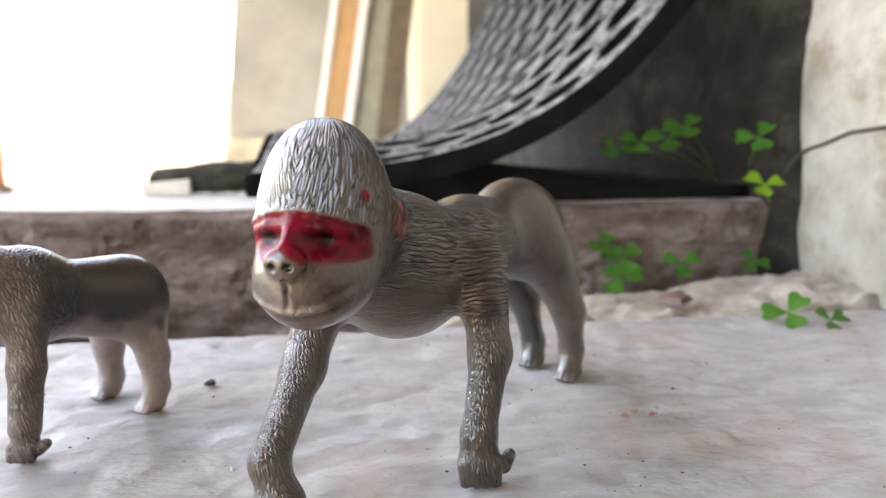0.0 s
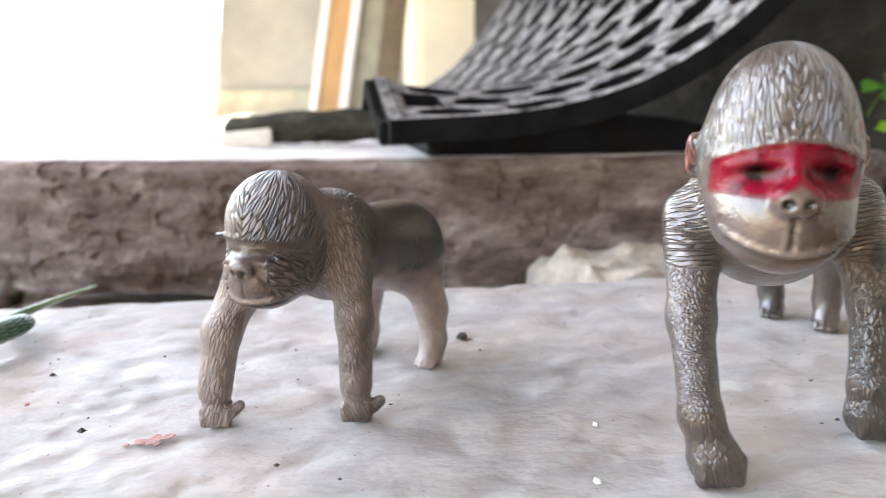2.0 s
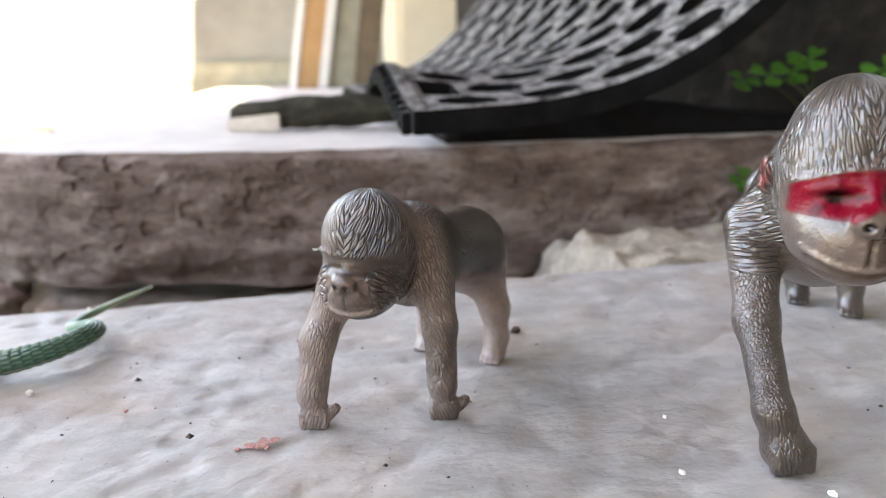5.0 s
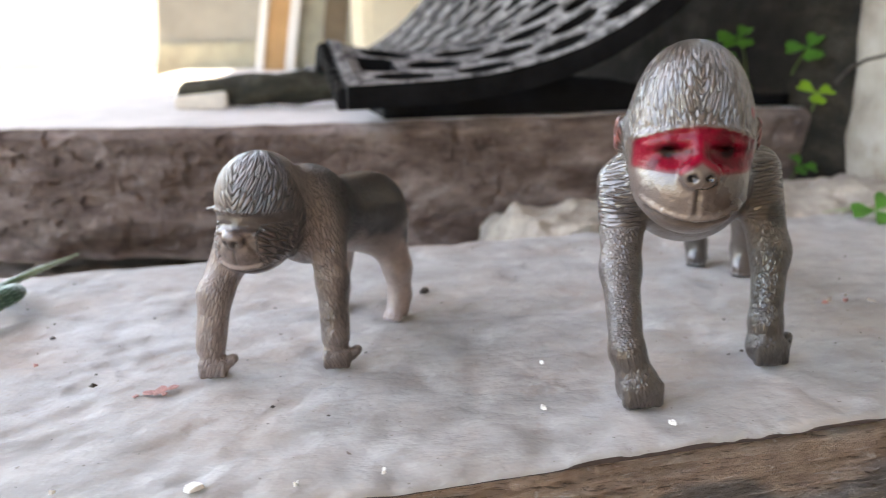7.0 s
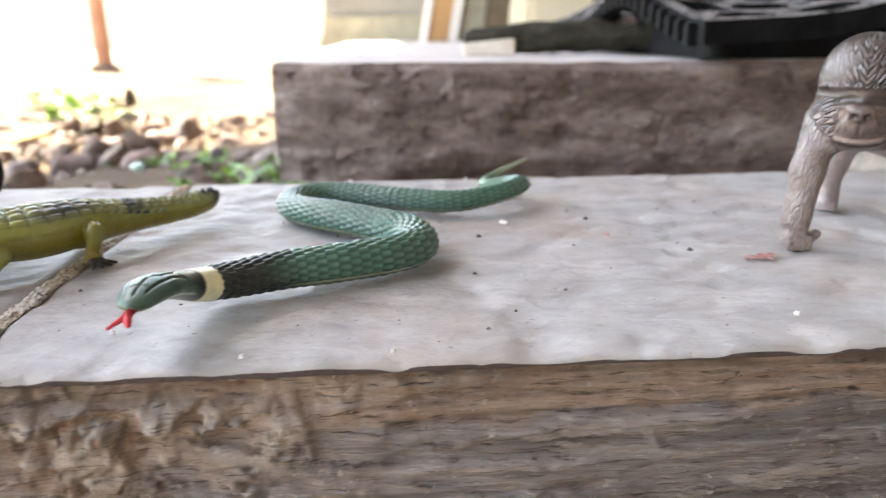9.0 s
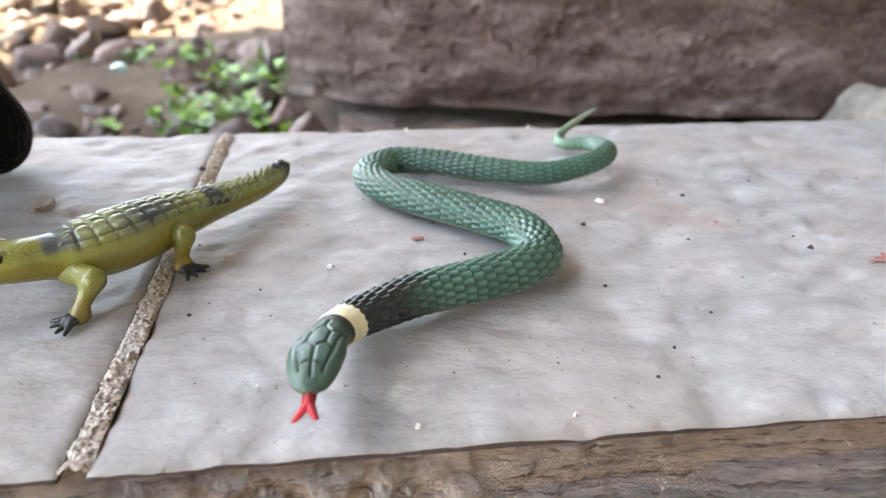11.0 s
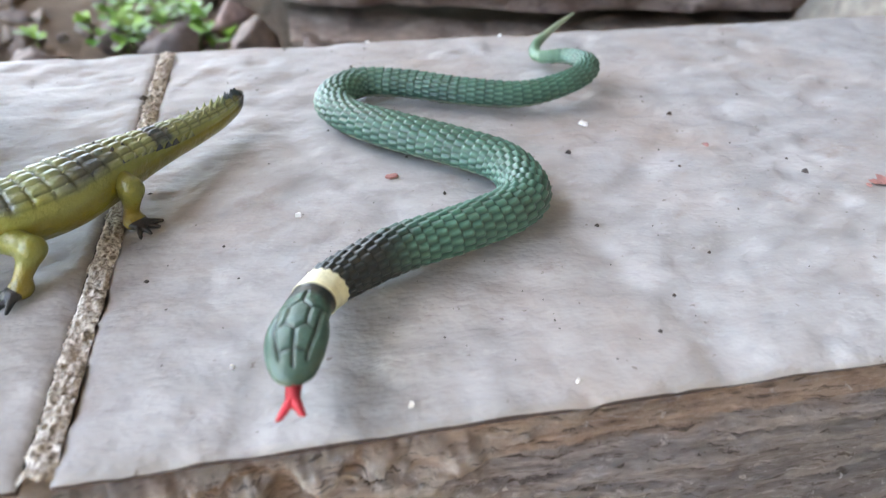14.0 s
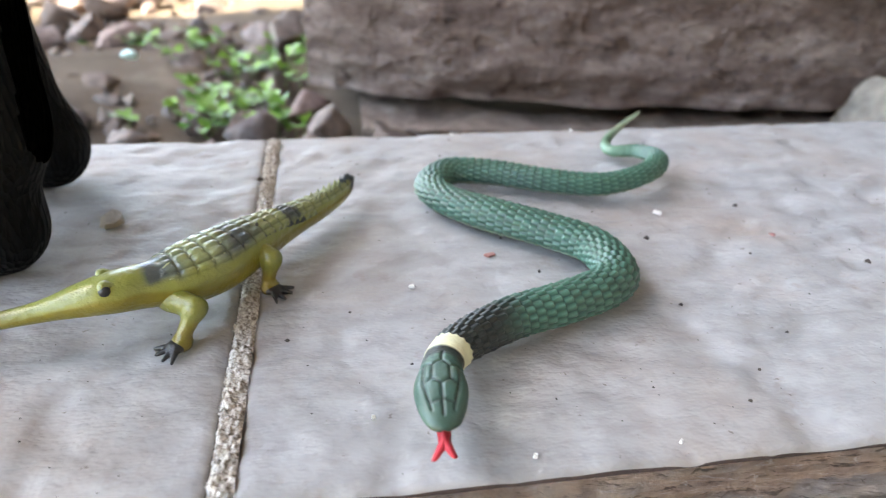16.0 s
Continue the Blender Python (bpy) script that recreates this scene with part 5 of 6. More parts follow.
def small_ape():
    """The smaller ape: a cap of hair over a wrinkled face."""
    H = facing(-0.60, -0.80)
    hl, hf = H[0], H[1]
    B = facing(-0.56, -0.83)
    C = np.array([188.5, 56.2, 38.4])

    def base(p):
        d = egg(p, C + UP * 2.2 - hf * 0.8, (10.0, 10.4, 10.6), H)
        d = blend(d, egg(p, C - UP * 4.8 + hf * 0.2, (9.2, 9.0, 8.8), H), 2.5)
        return blend(d, egg(p, C + hf * 4.4 - UP * 7.6, (7.4, 6.4, 6.4), H), 3)

    at = on_head(base, C, H)
    line = [at(v, 0.9 - 0.008 * v * v, -0.1) for v in np.linspace(-8.6, 8.6, 10)]
    lip = [at(v + 0.5, -11.6 + 0.03 * v * v, -0.15) for v in np.linspace(-5.0, 6.0, 8)]
    under = [at(v + 0.5, -12.6 + 0.03 * v * v, 0.1) for v in np.linspace(-4.6, 5.6, 8)]
    nose = at(0.6, -4.8)
    sockets = [[at(0.6 + s * 1.6, -1.8, 0.3), at(0.6 + s * 4.2, -2.0, 0.35), at(0.6 + s * 6.6, -3.2, 0.3)] for s in (-1, 1)]
    lids = [[at(0.6 + s * 1.8, -3.4), at(0.6 + s * 4.6, -3.9, -0.1), at(0.6 + s * 6.8, -5.0, -0.1)] for s in (-1, 1)]
    folds = [[at(0.6 + s * 2.8, -5.0, 0.2), at(0.6 + s * 4.8, -7.6, 0.2), at(0.6 + s * 5.6, -10.0, 0.2)] for s in (-1, 1)]
    groove = [at(0.6, -7.2, 0.1), at(0.6, -10.6, 0.1)]

    def features(d, p):
        d = chain(d, p, line, 0.42, 0.5)
        d = blend(d, egg(p, C + hl * -8.3 + hf * 6.6 + UP * 0.5, (1.3, 1.2, 0.4), H), 0.6)
        d = blend(d, egg(p, nose + hf * 0.0, (2.9, 1.7, 2.0), H), 0.7)
        for s in (-1, 1):
            # deep sockets under the brow, nostrils, folds that run from the nose round the muzzle
            d = carve(d, p, sockets[s > 0], 0.55, 0.6)
            d = chain(d, p, lids[s > 0], 0.55, 0.5)
            d = -blend(-d, egg(p, nose + hf * 1.5 + hl * s * 1.3 - UP * 0.9, (0.9, 1.3, 0.85), H), 0.3)
            d = carve(d, p, folds[s > 0], 0.4, 0.5)
        d = carve(d, p, groove, 0.3, 0.3)
        d = chain(d, p, lip, 0.6, 0.5)
        return carve(d, p, under, 0.4, 0.4)

    def field(p):
        d = base(p)
        close = np.linalg.norm(p - C, axis=-1) < 19
        if close.any():
            d[close] = features(d[close], p[close])
        t = egg(p, (199.5, 66, 34), (10.8, 12.0, 12.2), B)
        t = blend(t, egg(p, (209, 78, 31.0), (9.8, 12.0, 10.0), B), 5)
        t = blend(t, egg(p, (216.5, 85, 29.0), (10.8, 9.6, 11.6), B), 5)
        t = blend(t, limb(p, C - hf * 4, (197, 65, 36), 8.2, 9.0), 3)
        for a, b, c, e in (((182.5, 60, 30), (176.9, 55.5, 19), (174.9, 54, 7), (175.2, 53.6, 0)), ((203.0, 59, 32), (203.6, 55, 20), (203.4, 52, 7), (203.4, 51.4, 0))):
            arm = blend(limb(p, a, b, 4.8, 3.7), limb(p, b, c, 3.7, 3.4), 2)
            arm = fist_form(arm, p, e, (-0.1, -1), 3.3, 1.2)
            t = blend(t, arm, 3.0)
        for e, w in (((179.2, 52.6, 3.2), 1.3), ((207.6, 50.5, 3.0), 1.4)):
            t = blend(t, limb(p, np.array(e) - (1, 0, 0.4), np.array(e) + (0.5, 0, 0.8), w, w * 0.9), 0.8)
        for a, b, c, e in (((220, 83, 25), (223.2, 80.5, 14), (223.6, 80, 6), (222.6, 78.8, 0)), ((208.5, 90, 24), (207.6, 92, 14), (207.5, 93, 5), (207, 91.5, 0))):
            leg = blend(limb(p, a, b, 6.2, 3.9), limb(p, b, c, 3.8, 3.1), 2)
            leg = blend(leg, limb(p, c, np.array(e) + (0, 0, 2.6), 3.1, 3.0), 2)
            leg = hand_form(leg, p, e, (B[1][0], B[1][1]), 3.2, 1.2)
            t = blend(t, leg, 3.0)
        return blend(d, t, 3.6)

    verts, faces = skin(field, (165, 36, -1.2), (235, 106, 54), 0.42)
    verts[:, 2] = np.maximum(verts[:, 2], 0.0)
    v = verts
    q = (verts - C) @ H.T
    lat, fwd, up = q[:, 0] - 0.6, q[:, 1], q[:, 2]
    side = np.abs(lat)
    grey = fractal(verts / 7.0, 3, 71)
    reach = np.linalg.norm((q - (0, 1.5, -1)) / (10.9, 12.5, 14.5), axis=1)
    head = soft_step(-reach, -1.04, -0.98) * (fwd > -8.5)
    face = head * soft_step(-up, -0.9, -0.3) * soft_step(fwd, -2, 2)
    color = np.tile(np.array([0.185, 0.160, 0.136]), (len(verts), 1))
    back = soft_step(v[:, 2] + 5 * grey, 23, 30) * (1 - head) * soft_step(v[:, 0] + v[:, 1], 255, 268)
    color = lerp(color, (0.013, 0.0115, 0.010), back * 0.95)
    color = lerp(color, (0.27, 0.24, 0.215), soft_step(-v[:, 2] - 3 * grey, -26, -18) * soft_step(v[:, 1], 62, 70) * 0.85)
    # shade painted on the arm away from the light
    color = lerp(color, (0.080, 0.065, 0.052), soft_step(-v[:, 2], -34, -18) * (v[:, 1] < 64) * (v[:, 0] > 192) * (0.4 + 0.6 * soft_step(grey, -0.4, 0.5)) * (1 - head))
    color = lerp(color, (0.066, 0.057, 0.050), head * (1 - face) * 0.9)
    color = lerp(color, (0.088, 0.070, 0.058), face)
    # the side of the face towards the light is painted paler
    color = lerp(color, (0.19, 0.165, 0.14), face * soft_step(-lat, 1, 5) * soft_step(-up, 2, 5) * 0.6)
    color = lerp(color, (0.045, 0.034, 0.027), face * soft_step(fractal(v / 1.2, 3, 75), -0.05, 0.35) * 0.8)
    # shade painted below the brow and into sockets, nostrils and creases
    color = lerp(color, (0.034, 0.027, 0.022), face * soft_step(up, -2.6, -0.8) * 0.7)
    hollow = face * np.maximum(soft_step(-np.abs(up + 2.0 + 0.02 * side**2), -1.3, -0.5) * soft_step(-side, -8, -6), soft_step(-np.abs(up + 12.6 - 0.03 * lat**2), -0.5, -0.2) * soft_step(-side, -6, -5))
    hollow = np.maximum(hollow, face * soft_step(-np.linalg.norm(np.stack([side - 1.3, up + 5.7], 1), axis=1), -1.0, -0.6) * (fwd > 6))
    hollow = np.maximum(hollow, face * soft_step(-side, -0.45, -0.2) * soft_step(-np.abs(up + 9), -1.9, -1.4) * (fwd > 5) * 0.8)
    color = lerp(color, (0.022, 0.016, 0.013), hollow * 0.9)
    cheek = face * soft_step(side, 4.2, 6.2) * soft_step(-up, 1.0, 3.0) * soft_step(up, -12, -9)
    color = lerp(color, (0.22, 0.19, 0.16), face * soft_step(-np.abs(up + 11.4 - 0.03 * lat**2), -0.8, -0.3) * soft_step(-side, -6.5, -5) * (fwd > 3))
    hair = np.maximum(head * (1 - face), cheek)
    hair = np.maximum(hair, (1 - head) * (0.6 - 0.5 * soft_step(v[:, 0] + v[:, 1] + 6 * grey, 266, 284)) * (1 - soft_step(-v[:, 2], -28, -21) * soft_step(v[:, 1], 62, 70)))
    hair *= 1 - 0.5 * (1 - head) * soft_step(-v[:, 2], -30, -24)
    hair *= 1 - 0.75 * head * (1 - face) * soft_step(-lat, 0, 5) * soft_step(fwd, 2, 5)
    around = np.arctan2(side, fwd + 1) * 10
    strand_head = np.stack([(around * 0.88 - up * 0.47) / 0.8, (around * 0.47 + up * 0.88) / 3.6, 0 * up], 1)
    strand_cheek = np.stack([(around * 0.5 + up * 0.87) / 1.1, (around * 0.87 - up * 0.5) / 3.6, 0 * up], 1)
    strand_arm = np.stack([v[:, 0] / 0.8 + np.where(v[:, 0] > 190, 1, -1) * v[:, 2] * 0.4, v[:, 1] / 0.8, v[:, 2] / 3.6], 1)
    strand = np.where(cheek[:, None] > 0.3, strand_cheek, np.where(head[:, None] > 0.5, strand_head, strand_arm))
    hair = hair * np.clip(np.abs(head - 0.5) * 4, 0, 1)
    color *= (1.05, 0.93, 1.0)
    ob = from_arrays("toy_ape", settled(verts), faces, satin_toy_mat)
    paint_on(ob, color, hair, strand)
    tagged(ob, "small taupe plastic toy ape with a wrinkled face, on four limbs", "toy animal")


small_ape()


def black_ape():
    """The black ape that stands behind the crocodile, its hind legs towards the rest."""
    def field(p):
        t = egg(p, (-92, 95, 62), (34, 26, 24), np.eye(3))
        t = blend(t, egg(p, (-128, 95, 70), (26, 27, 26), np.eye(3)), 12)
        t = blend(t, egg(p, (-150, 95, 92), (16, 15, 18), np.eye(3)), 6)
        t = blend(t, egg(p, (-162, 95, 84), (10, 10, 9), np.eye(3)), 4)
        t = blend(t, egg(p, (-66, 95, 50), (13, 24, 20), np.eye(3)), 8)
        for s, x0, xf in ((-1, -49, -57), (1, -65, -61)):
            y = 95 + s * 23
            leg = blend(limb(p, (x0 - 3, 95 + s * 18, 76), (x0, y, 34), 16, 12.5), limb(p, (x0, y, 34), (xf + 4, y, 15), 12, 9.5), 4)
            leg = blend(leg, egg(p, (xf + 4.5, y, 12), (10.8, 9.8, 12.0), np.eye(3)), 3)
            leg = blend(leg, egg(p, (xf - 8, y, 4.2), (15, 8.8, 4.4), np.eye(3)), 2)
            t = blend(t, leg, 6)
            arm = blend(limb(p, (-136, y, 66), (-142, 95 + s * 27, 36), 11, 9), limb(p, (-142, 95 + s * 27, 36), (-146, 95 + s * 25, 8), 9, 7), 4)
            arm = blend(arm, egg(p, (-148, 95 + s * 25, 6), (9, 8, 6), np.eye(3)), 3)
            t = blend(t, arm, 6)
        return t

    verts, faces = skin(field, (-182, 52, -2), (-38, 140, 114), 1.2)
    verts[:, 2] = np.maximum(verts[:, 2], 0)
    ob = from_arrays("toy_ape", verts * 0.001, faces, black_toy_mat)
    v = verts
    paint_on(ob, np.tile(np.array([0.0025, 0.0025, 0.003]), (len(v), 1)), np.ones(len(v)), np.stack([v[:, 0] / 1.3, v[:, 1] / 1.3, v[:, 2] / 4], 1))
    tagged(ob, "matt black plastic toy ape with coarse moulded hair", "toy animal")


black_ape()


def smooth_line(points, count):
    """Even steps along a smooth curve through the points (rows of any length)."""
    p = np.array(points, float)
    p = np.concatenate([[2 * p[0] - p[1]], p, [2 * p[-1] - p[-2]]])
    out = []
    for i in range(1, len(p) - 2):
        t = np.linspace(0, 1, 40, endpoint=False)[:, None]
        a, b, c, d = p[i - 1], p[i], p[i + 1], p[i + 2]
        out.append(0.5 * (2 * b + (c - a) * t + (2 * a - 5 * b + 4 * c - d) * t**2 + (3 * b - 3 * c + d - a) * t**3))
    out = np.concatenate(out + [p[-2:-1]])
    s = np.concatenate([[0], np.cumsum(np.linalg.norm(np.diff(out[:, :3], axis=0), axis=1))])
    at = np.linspace(0, s[-1], count)
    return np.stack([np.interp(at, s, out[:, k]) for k in range(out.shape[1])], 1), at


def tube_frames(line):
    t = np.gradient(line, axis=0)
    t /= np.linalg.norm(t, axis=1)[:, None]
    side = np.cross(t, UP)
    side /= np.linalg.norm(side, axis=1)[:, None]
    return t, side, np.cross(side, t)


def toy_snake():
    snake = thing("toy_snake", "green rubber toy snake with cream neck band, winding over tiles", "toy animal", at=(0.07, 0.07, 0.0))
    o = np.array([70.0, 70, 0])
    # place, half width, half height
    rows = [(34.8, 0.3, 10.7, 0.7, 0.5), (34.8, 1.5, 10.9, 2.6, 1.5), (35.0, 4.7, 11.2, 3.9, 2.3), (35.5, 9.2, 10.9, 4.4, 2.8), (36.4, 14.6, 9.3, 3.8, 3.0), (38.0, 20.8, 6.9, 3.6, 3.4), (42.5, 27.5, 5.2, 4.3, 4.2), (53, 34, 5.0, 4.9, 4.8), (65, 38, 5.0, 5.1, 5.0), (76, 43, 5.0, 5.2, 5.0), (80.6, 49.5, 4.9, 5.1, 4.9), (79, 60, 5.0, 5.2, 5.0), (70, 69, 5.0, 5.2, 5.0), (58, 78.5, 5.0, 5.2, 5.0), (49, 88, 5.0, 5.1, 4.9), (46.3, 98, 5.0, 5.0, 4.9), (53, 106.5, 4.9, 4.9, 4.8), (65, 104.5, 4.8, 4.7, 4.6), (79, 98, 4.6, 4.4, 4.4), (94, 94, 4.6, 4.1, 4.1), (108, 97, 6.2, 3.6, 3.6), (114.5, 104.5, 7.0, 3.2, 3.2), (112.5, 114, 5.6, 2.7, 2.7), (105.8, 118.5, 4.2, 2.2, 2.2), (107, 126, 4.4, 1.7, 1.7), (113.5, 133, 6.0, 1.3, 1.3), (123.5, 141, 8.2, 0.5, 0.5)]
    # the body thins towards the tail
    slim = [1.0] * 6 + [0.95] * 8 + [0.88] * 13
    rows = [(x, y, z - (1 - f) * c, b * f, c * f) for (x, y, z, b, c), f in zip(rows, slim)]
    n, m = 1000, 120
    line, s = smooth_line(rows, n)
    t, side, up = tube_frames(line[:, :3])
    w = np.linspace(0, 2 * np.pi, m, endpoint=False)
    S, W = np.meshgrid(s, w, indexing="ij")
    rx, rz = 0.98 * line[:, 3][:, None], 0.86 * line[:, 4][:, None]
    # rows of lapped scales
    length, count = 2.2, 17
    a = W / (2 * np.pi) * count
    r = S / length
    r0 = np.floor(r)
    da = (a + 0.5 * (r0 % 2)) % 1 - 0.5
    fr = r - r0
    edge = np.abs(da) * 2
    scale_h = np.clip(1 - edge**1.35, 0, 1) * (0.35 + 0.65 * fr) * np.clip((1 - fr) * 7, 0, 1)
    back = soft_step(np.sin(W), -0.55, -0.25)
    fine = soft_step(line[:, 3][:, None], 1.2, 3.2)
    headless = soft_step(S, 20, 25)
    bulge = 0.65 * scale_h * back * headless * fine + 0.10 * np.cos(S * 2.6) * (1 - back) * headless
    band = soft_step(S, 20.9, 21.3) * soft_step(-S, -26.2, -25.8)
    bulge = bulge * (1 - band) + 0.25 * band
    # the seams between the head plates: side step and distance from the snout
    L = np.abs(rx * np.cos(W)) + 9 * (np.sin(W) < 0)
    seam = np.full(S.shape, 9.0)
    for l0, s0, l1, s1 in ((0, 2, 0, 7.6), (0, 7.6, 1.5, 8.8), (1.5, 8.8, 1.5, 13.2), (1.5, 13.2, 0, 15), (0, 15, 0, 18.2), (1.5, 8.8, 3.0, 7.6), (1.5, 13.2, 3.4, 14.2), (2.9, 7.6, 3.1, 14.0), (2.9, 7.6, 1.8, 3.0), (0, 4.6, 2.0, 4.0)):
        k = np.clip(((L - l0) * (l1 - l0) + (S - s0) * (s1 - s0)) / ((l1 - l0) ** 2 + (s1 - s0) ** 2), 0, 1)
        seam = np.minimum(seam, np.hypot(L - l0 - k * (l1 - l0), S - s0 - k * (s1 - s0)))
    seam = np.exp(-((seam / 0.24) ** 2))
    bulge -= 0.32 * seam
    flat = np.where(np.sin(W) < 0, 0.93, 1.0)
    pts = line[:, None, :3] + side[:, None] * ((rx + bulge) * np.cos(W))[..., None] + up[:, None] * ((rz + bulge) * np.sin(W) * flat)[..., None]
    base = np.tile(np.array([0.013, 0.058, 0.040]), (n, m, 1))
    base = lerp(base, (0.105, 0.25, 0.178), scale_h * back * 0.85)
    # head plates of a darker green, deepened further for the shade on the head
    base = lerp(base, (0.043, 0.098, 0.074), soft_step(-S, -17, -14) * back * (1 - seam))
    base = lerp(base, (0.30, 0.38, 0.27), soft_step(-np.sin(W), 0.40, 0.50))
    # underside darkened to stand for the shade where the body meets the tile
    base = lerp(base, (0.05, 0.085, 0.055), soft_step(-np.sin(W), 0.56, 0.70))
    base = lerp(base, (0.14, 0.25, 0.15), soft_step(S, s[-1] - 42, s[-1] - 30) * 0.6)
    base = lerp(base, (0.30, 0.35, 0.24), soft_step(S, s[-1] - 24, s[-1] - 12) * 0.7)
    jig = 0.8 * np.sin(W * 3)
    base = lerp(base, (0.006, 0.010, 0.011), soft_step(S + jig, 15.5, 18.5) * soft_step(-(S + 2 * jig), -49, -36) * 0.96)
    base = lerp(base, (0.78, 0.76, 0.50), band)
    base = lerp(base, (0.012, 0.022, 0.018), seam * 0.85)
    verts = pts.reshape(-1, 3)
    verts[:, 2] = np.maximum(verts[:, 2], 0.05)
    i = np.arange(n * m).reshape(n, m)
    j = np.roll(i, -1, 1)
    faces = np.stack([i[:-1], j[:-1], j[1:], i[1:]], -1).reshape(-1, 4)
    all_faces = faces.tolist() + [i[0].tolist()[::-1], i[-1].tolist()]
    body = from_arrays("body", ((verts - o) * 0.001).tolist(), all_faces, snake_mat)
    body.parent = snake
    paint_on(body, base.reshape(-1, 3))
    # forked tongue
    bm = bmesh.new()
    root = np.array([34.8, 2.0, 10.5])
    for tip in ((32.6, -3.7, 9.3), (35.6, -3.7, 9.5)):
        path = [root, np.array([34.5, -1.2, 10.1]), np.array(tip)]
        ring = []
        for c, rr in zip(path, (1.15, 0.95, 0.45)):
            ring.append([bm.verts.new(Vector((c + (dx * rr, 0, dz * rr * 0.6) - o) * 0.001)) for dx, dz in ((1, 0), (0, 1), (-1, 0), (0, -1))])
        for p1, p2 in zip(ring, ring[1:]):
            for k in range(4):
                bm.faces.new((p1[k], p1[(k + 1) % 4], p2[(k + 1) % 4], p2[k]))
        bm.faces.new(ring[-1])
    bmesh.ops.recalc_face_normals(bm, faces=bm.faces)
    part("tongue", bm, tongue_mat, snake, "forked red tongue", smooth=True)


toy_snake()


def toy_crocodile():
    croc = thing("toy_crocodile", "yellow-green plastic toy crocodile with a dark banded back", "toy animal", at=(0.0, 0.06, 0.0))
    o = np.array([0.0, 60, 0])
    rows = [(-58, 38.0, 7.2, 1.4, 1.2), (-53, 38.5, 7.4, 2.0, 1.6), (-44, 39.4, 8.0, 1.8, 1.5), (-34, 40.6, 9.2, 2.2, 2.0), (-27, 41.8, 10.4, 3.6, 3.1), (-21.5, 43.2, 10.9, 4.6, 3.9), (-16.5, 46, 10.2, 4.9, 4.3), (-11, 49.8, 9.2, 6.5, 5.4), (-5.5, 54.8, 8.9, 7.2, 5.9), (0.0, 61.5, 8.7, 6.3, 5.5), (5.0, 68.5, 8.0, 4.5, 4.6), (10, 75.5, 7.2, 3.3, 3.9), (15.5, 83, 6.3, 2.4, 3.3), (20.3, 90, 5.8, 1.7, 2.8), (23.6, 95.0, 6.2, 1.1, 2.1), (25.0, 97.4, 7.6, 0.5, 0.9)]
    n, m = 520, 96
    line, s = smooth_line(rows, n)
    t, side, up = tube_frames(line[:, :3])
    w = np.linspace(0, 2 * np.pi, m, endpoint=False)
    S, W = np.meshgrid(s, w, indexing="ij")
    top = soft_step(np.sin(W), 0.42, 0.62)
    trunk = soft_step(S, 44, 48)
    # square plates in rows over the back
    a, r = W / (2 * np.pi) * 22, S / 3.4
    plate = np.clip(1 - (2 * np.abs(a % 1 - 0.5)) ** 4, 0, 1) * np.clip(1 - (2 * np.abs(r % 1 - 0.5)) ** 4, 0, 1)
    side_seam = np.exp(-(((np.sin(W) - 0.05) / 0.10) ** 2))
    bulge = 0.75 * plate * top * trunk - 0.25 * side_seam * trunk
    pts = line[:, None, :3] + side[:, None] * ((line[:, 3][:, None] + bulge) * np.cos(W))[..., None] + up[:, None] * ((line[:, 4][:, None] + bulge) * np.sin(W))[..., None]
    grey = fractal(np.stack([np.cos(W) * 1.3, S / 7, np.sin(W) * 1.3], -1), 3, 91)
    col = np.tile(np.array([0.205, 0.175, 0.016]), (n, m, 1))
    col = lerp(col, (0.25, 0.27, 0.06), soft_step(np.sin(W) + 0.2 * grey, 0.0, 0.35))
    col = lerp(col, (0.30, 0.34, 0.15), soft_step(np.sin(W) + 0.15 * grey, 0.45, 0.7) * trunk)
    marks = sum(np.exp(-(((S - c) / w_) ** 4)) for c, w_ in ((45.5, 3.4), (62, 6.5), (80, 2.4)))
    bands = np.clip(marks * 1.1 + 0.9 * grey * marks, 0, 1) * soft_step(np.sin(W) + 0.25 * grey, 0.45, 0.75)
    col = lerp(col, (0.045, 0.06, 0.09), bands * 0.85)
    col = lerp(col, (0.035, 0.045, 0.015), soft_step(-plate, -0.7, -0.3) * top * trunk * 0.5)
    col = lerp(col, (0.03, 0.03, 0.025), soft_step(S, s[-1] - 5, s[-1] - 2))
    col = lerp(col, (0.085, 0.062, 0.018), soft_step(-S, -26, -12) * soft_step(np.sin(W), -0.1, 0.3) * 0.6)
    i = np.arange(n * m).reshape(n, m)
    j = np.roll(i, -1, 1)
    faces = np.stack([i[:-1], j[:-1], j[1:], i[1:]], -1).reshape(-1, 4).tolist() + [i[0].tolist()[::-1], i[-1].tolist()]
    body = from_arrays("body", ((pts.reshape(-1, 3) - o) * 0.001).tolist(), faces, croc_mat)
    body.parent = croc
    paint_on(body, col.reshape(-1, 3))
    # saw-toothed crests: two rows that meet on the tail
    verts, faces, tint = [], [], []
